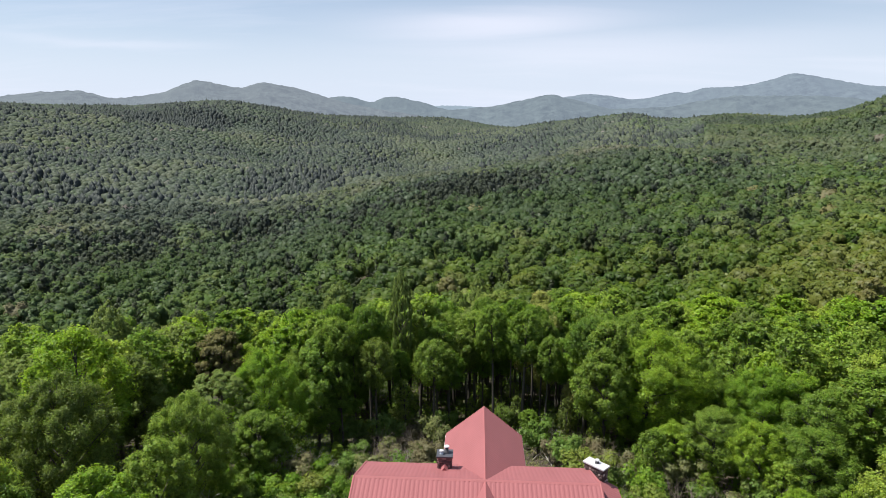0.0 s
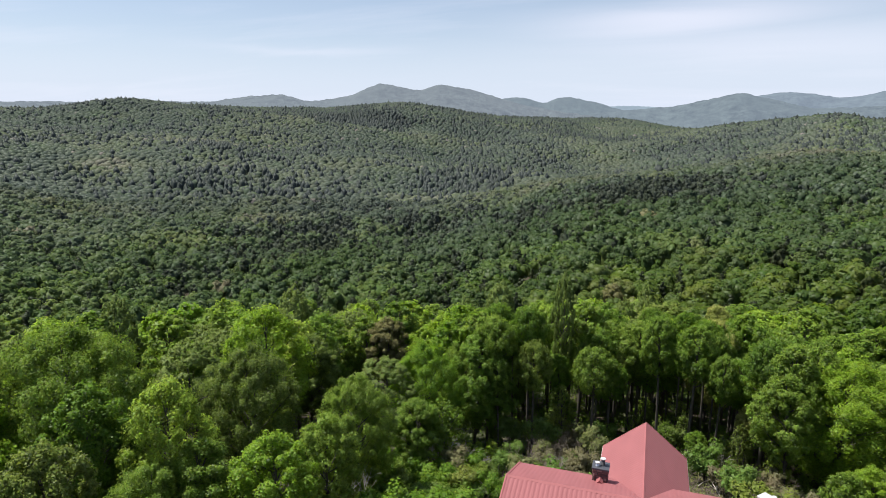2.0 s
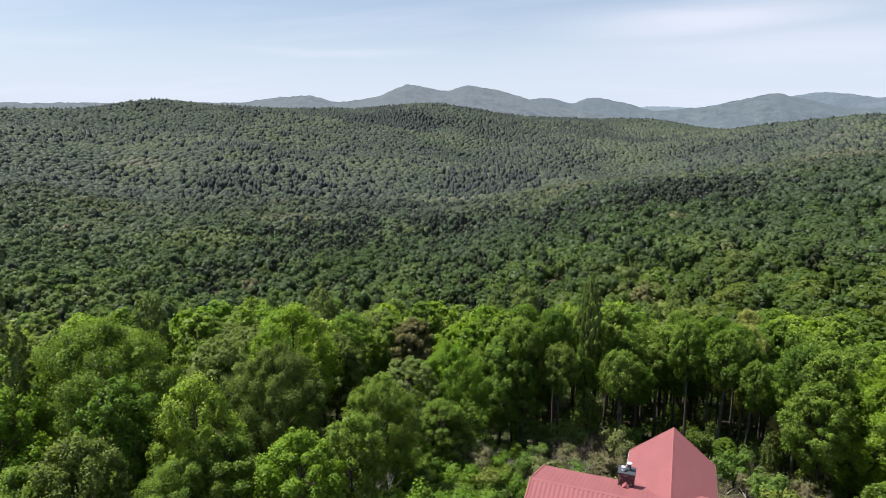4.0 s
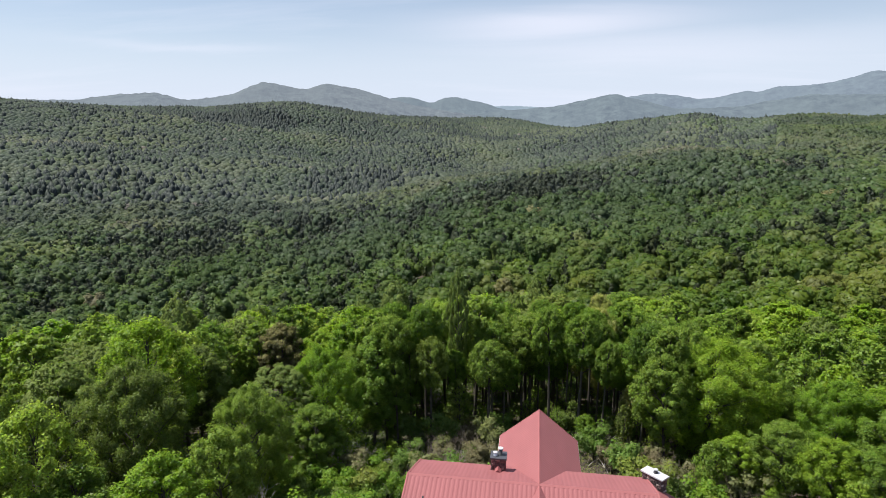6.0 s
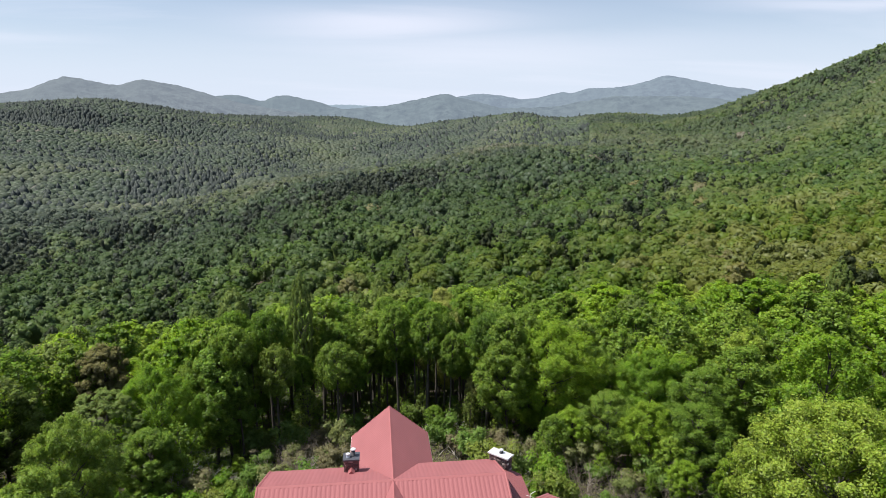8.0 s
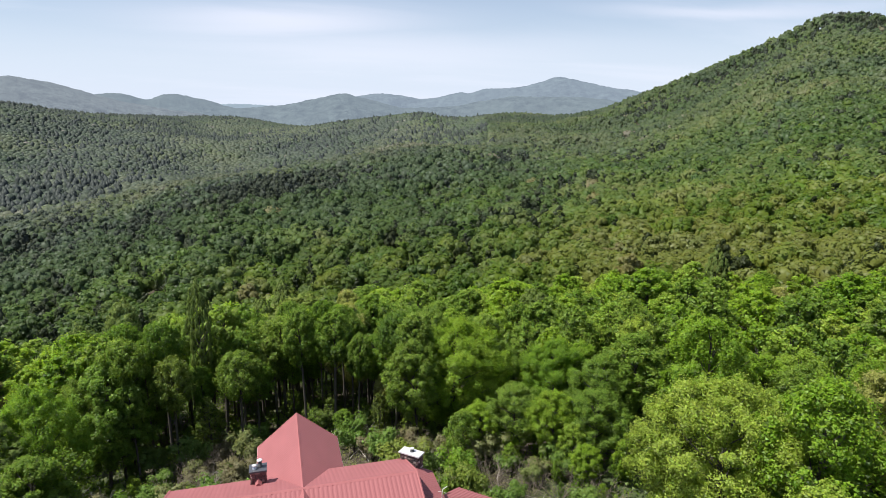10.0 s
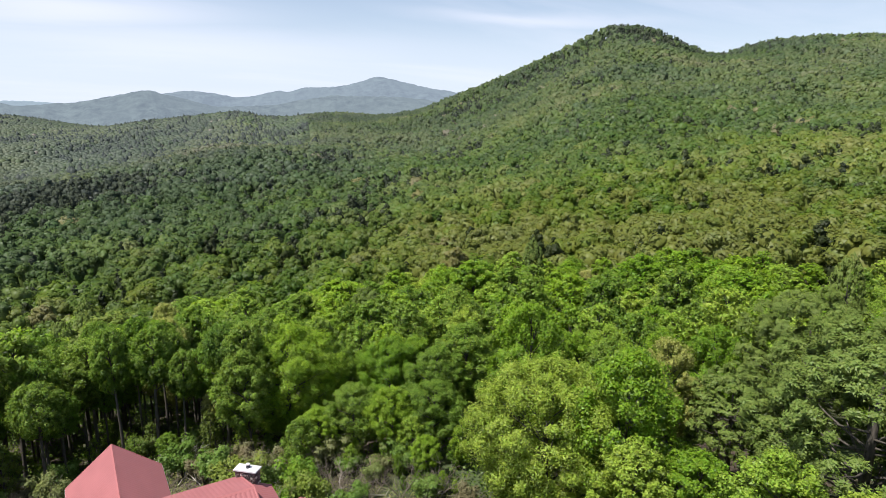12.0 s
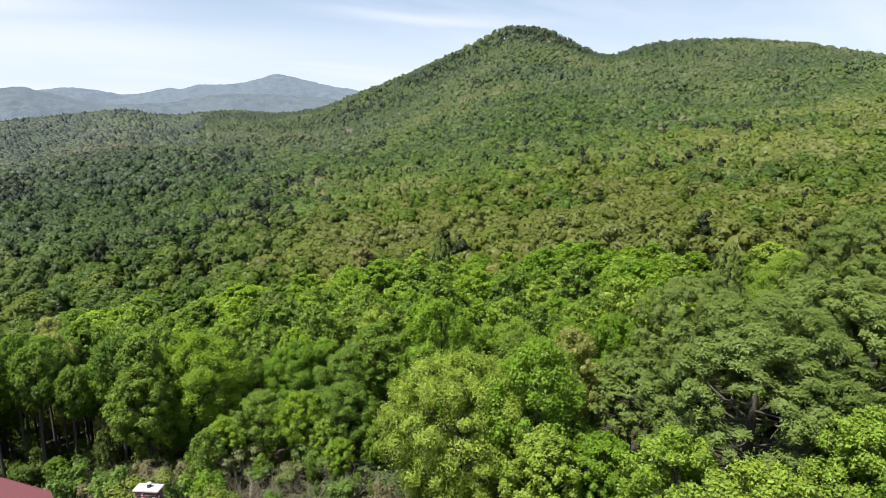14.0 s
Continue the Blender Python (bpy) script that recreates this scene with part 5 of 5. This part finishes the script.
def brush_mesh(seed):
    rng = np.random.default_rng(seed)
    pieces = []
    for k in range(6):
        a = k * 1.05 + rng.uniform(-0.3, 0.3)
        way = np.array((math.cos(a) * 0.5, math.sin(a) * 0.5, 1.0)) + rng.normal(0, 0.12, 3)
        branch(pieces, np.array((0.0, 0.0, -0.1)), way / np.linalg.norm(way), rng.uniform(0.8, 1.3), 0.022, 3, rng)
    return mesh_of("brush", *merged(pieces))


BRUSH = [brush_mesh(521 + k) for k in range(3)]
rng = np.random.default_rng(68)
for k in range(80):
    bearing = (rng.uniform(-6, 0), rng.uniform(8, 20), rng.uniform(-9, -5), rng.uniform(18, 34))[k % 4]
    far = float(edge(bearing))
    x, y = at(bearing, rng.uniform(40 if bearing > -8 else 35, far + 1))
    if not house_clear(x, y, 0.6):
        continue
    ob = link("brush", BRUSH[k % 3], TWIGS)
    size = rng.uniform(0.8, 1.6)
    ob.matrix_basis = pose(x, y, float(ground_height(x, y)), 0, 0, rng.uniform(0, 360)) @ Matrix.Diagonal((size, size, size, 1))
    tagged(ob, "bare grey-brown twiggy brush in the rough clearing", "brush", "bare brush in the clearing")


def dead_tree(bearing, r, tall, seed, lean):
    rng = np.random.default_rng(seed)
    x, y = at(bearing, r)
    root = blank("dead_tree", pose(x, y, float(ground_height(x, y)) - 0.1, 0, 0, rng.uniform(0, 360)), "bleached bare dead tree with crooked branches", "tree", "bare dead trees")
    way = np.array((lean, 0.1, 1.0))
    way /= np.linalg.norm(way)
    pieces = [tube([(0, 0, -0.3), way * tall * 0.4], [0.07, 0.05], 6)]
    part_tip = way * tall * 0.4
    limbs = []
    for k in range(4):
        w = way + rng.normal(0, 0.4, 3)
        branch(limbs, part_tip * rng.uniform(0.6, 1.0), w / np.linalg.norm(w), tall * 0.38, 0.04, 3, rng)
    link("trunk", mesh_of("trunk", *merged(pieces), True), DEADWOOD, root)
    link("branches", mesh_of("branches", *merged(limbs), True), DEADWOOD, root)
    return root


for k, (bearing, r, tall, lean) in enumerate(((-23.2, 38.5, 5.0, 0.3), (-26.5, 37.0, 5.0, -0.4), (-16.0, 46.0, 4.5, 0.2), (-13.6, 47.5, 4.0, -0.3), (9.5, 54.0, 3.6, 0.5), (17.3, 45.0, 3.2, 0.2), (-3.8, 46.5, 2.6, 0.4))):
    dead_tree(bearing, r, tall, 500 + k, lean)
tx, ty = at(12.6, 57.5)
tree(tx, ty, 7.0, THIN, 2, "pale", 40, 0.9)
tx, ty = at(8.6, 55.5)
tree(tx, ty, 5.0, THIN, 1, "green", 140, 1.2)

# young trees in full sun along the edge of the clearing, leafy down to the ground
rng = np.random.default_rng(29)
for k in range(50):
    bearing = rng.uniform(14, 43) if k < 34 else rng.uniform(-18, -6)
    x, y = at(bearing, float(edge(bearing)) + rng.uniform(-2.0, 4.5))
    tall = rng.uniform(2.6, 5.8) if bearing > 11 else rng.uniform(2.2, 4.5)
    young = tree(x, y, tall * 13 / 8, EDGE_TREES, int(rng.integers(3)), ("bright", "light", "green", "bright", "mid")[int(rng.integers(5))], rng.uniform(0, 360), rng.uniform(0.75, 1.15))
    young.name = "sapling"
    tagged(young, "young leafy green tree at the sunny clearing edge", "sapling", "young trees along the clearing")

# plumbing vent and mast on the roof
vent = blank("roof_vent", pose(-3.6, 27.4, 8.42), "short dark plumbing vent on the ribbed roof", "vent")
bm = bmesh.new()
lathe(bm, (0, 0, 0), [(0.12, 0.0), (0.1, 0.03), (0.045, 0.07), (0.045, 0.3), (0.035, 0.3)], 12)
part("pipe", bm, DARK_STEEL, vent, "", True)
mast = blank("roof_antenna", pose(9.25, 27.9, 7.25), "thin white bent antenna mast on the lower roof", "antenna")
link("pole", mesh_of("pole", *tube([(0, 0, -0.05), (0, 0, 0.4), (0.04, 0, 0.62), (0.3, 0.05, 0.7)], [0.025, 0.022, 0.02, 0.015], 8), True), WHITE_TRIM, mast)
link("arm", mesh_of("arm", *tube([(-0.2, 0.05, 0.5), (0.05, 0, 0.45), (0.22, -0.05, 0.36)], [0.012, 0.014, 0.012], 6), True), WHITE_TRIM, mast)
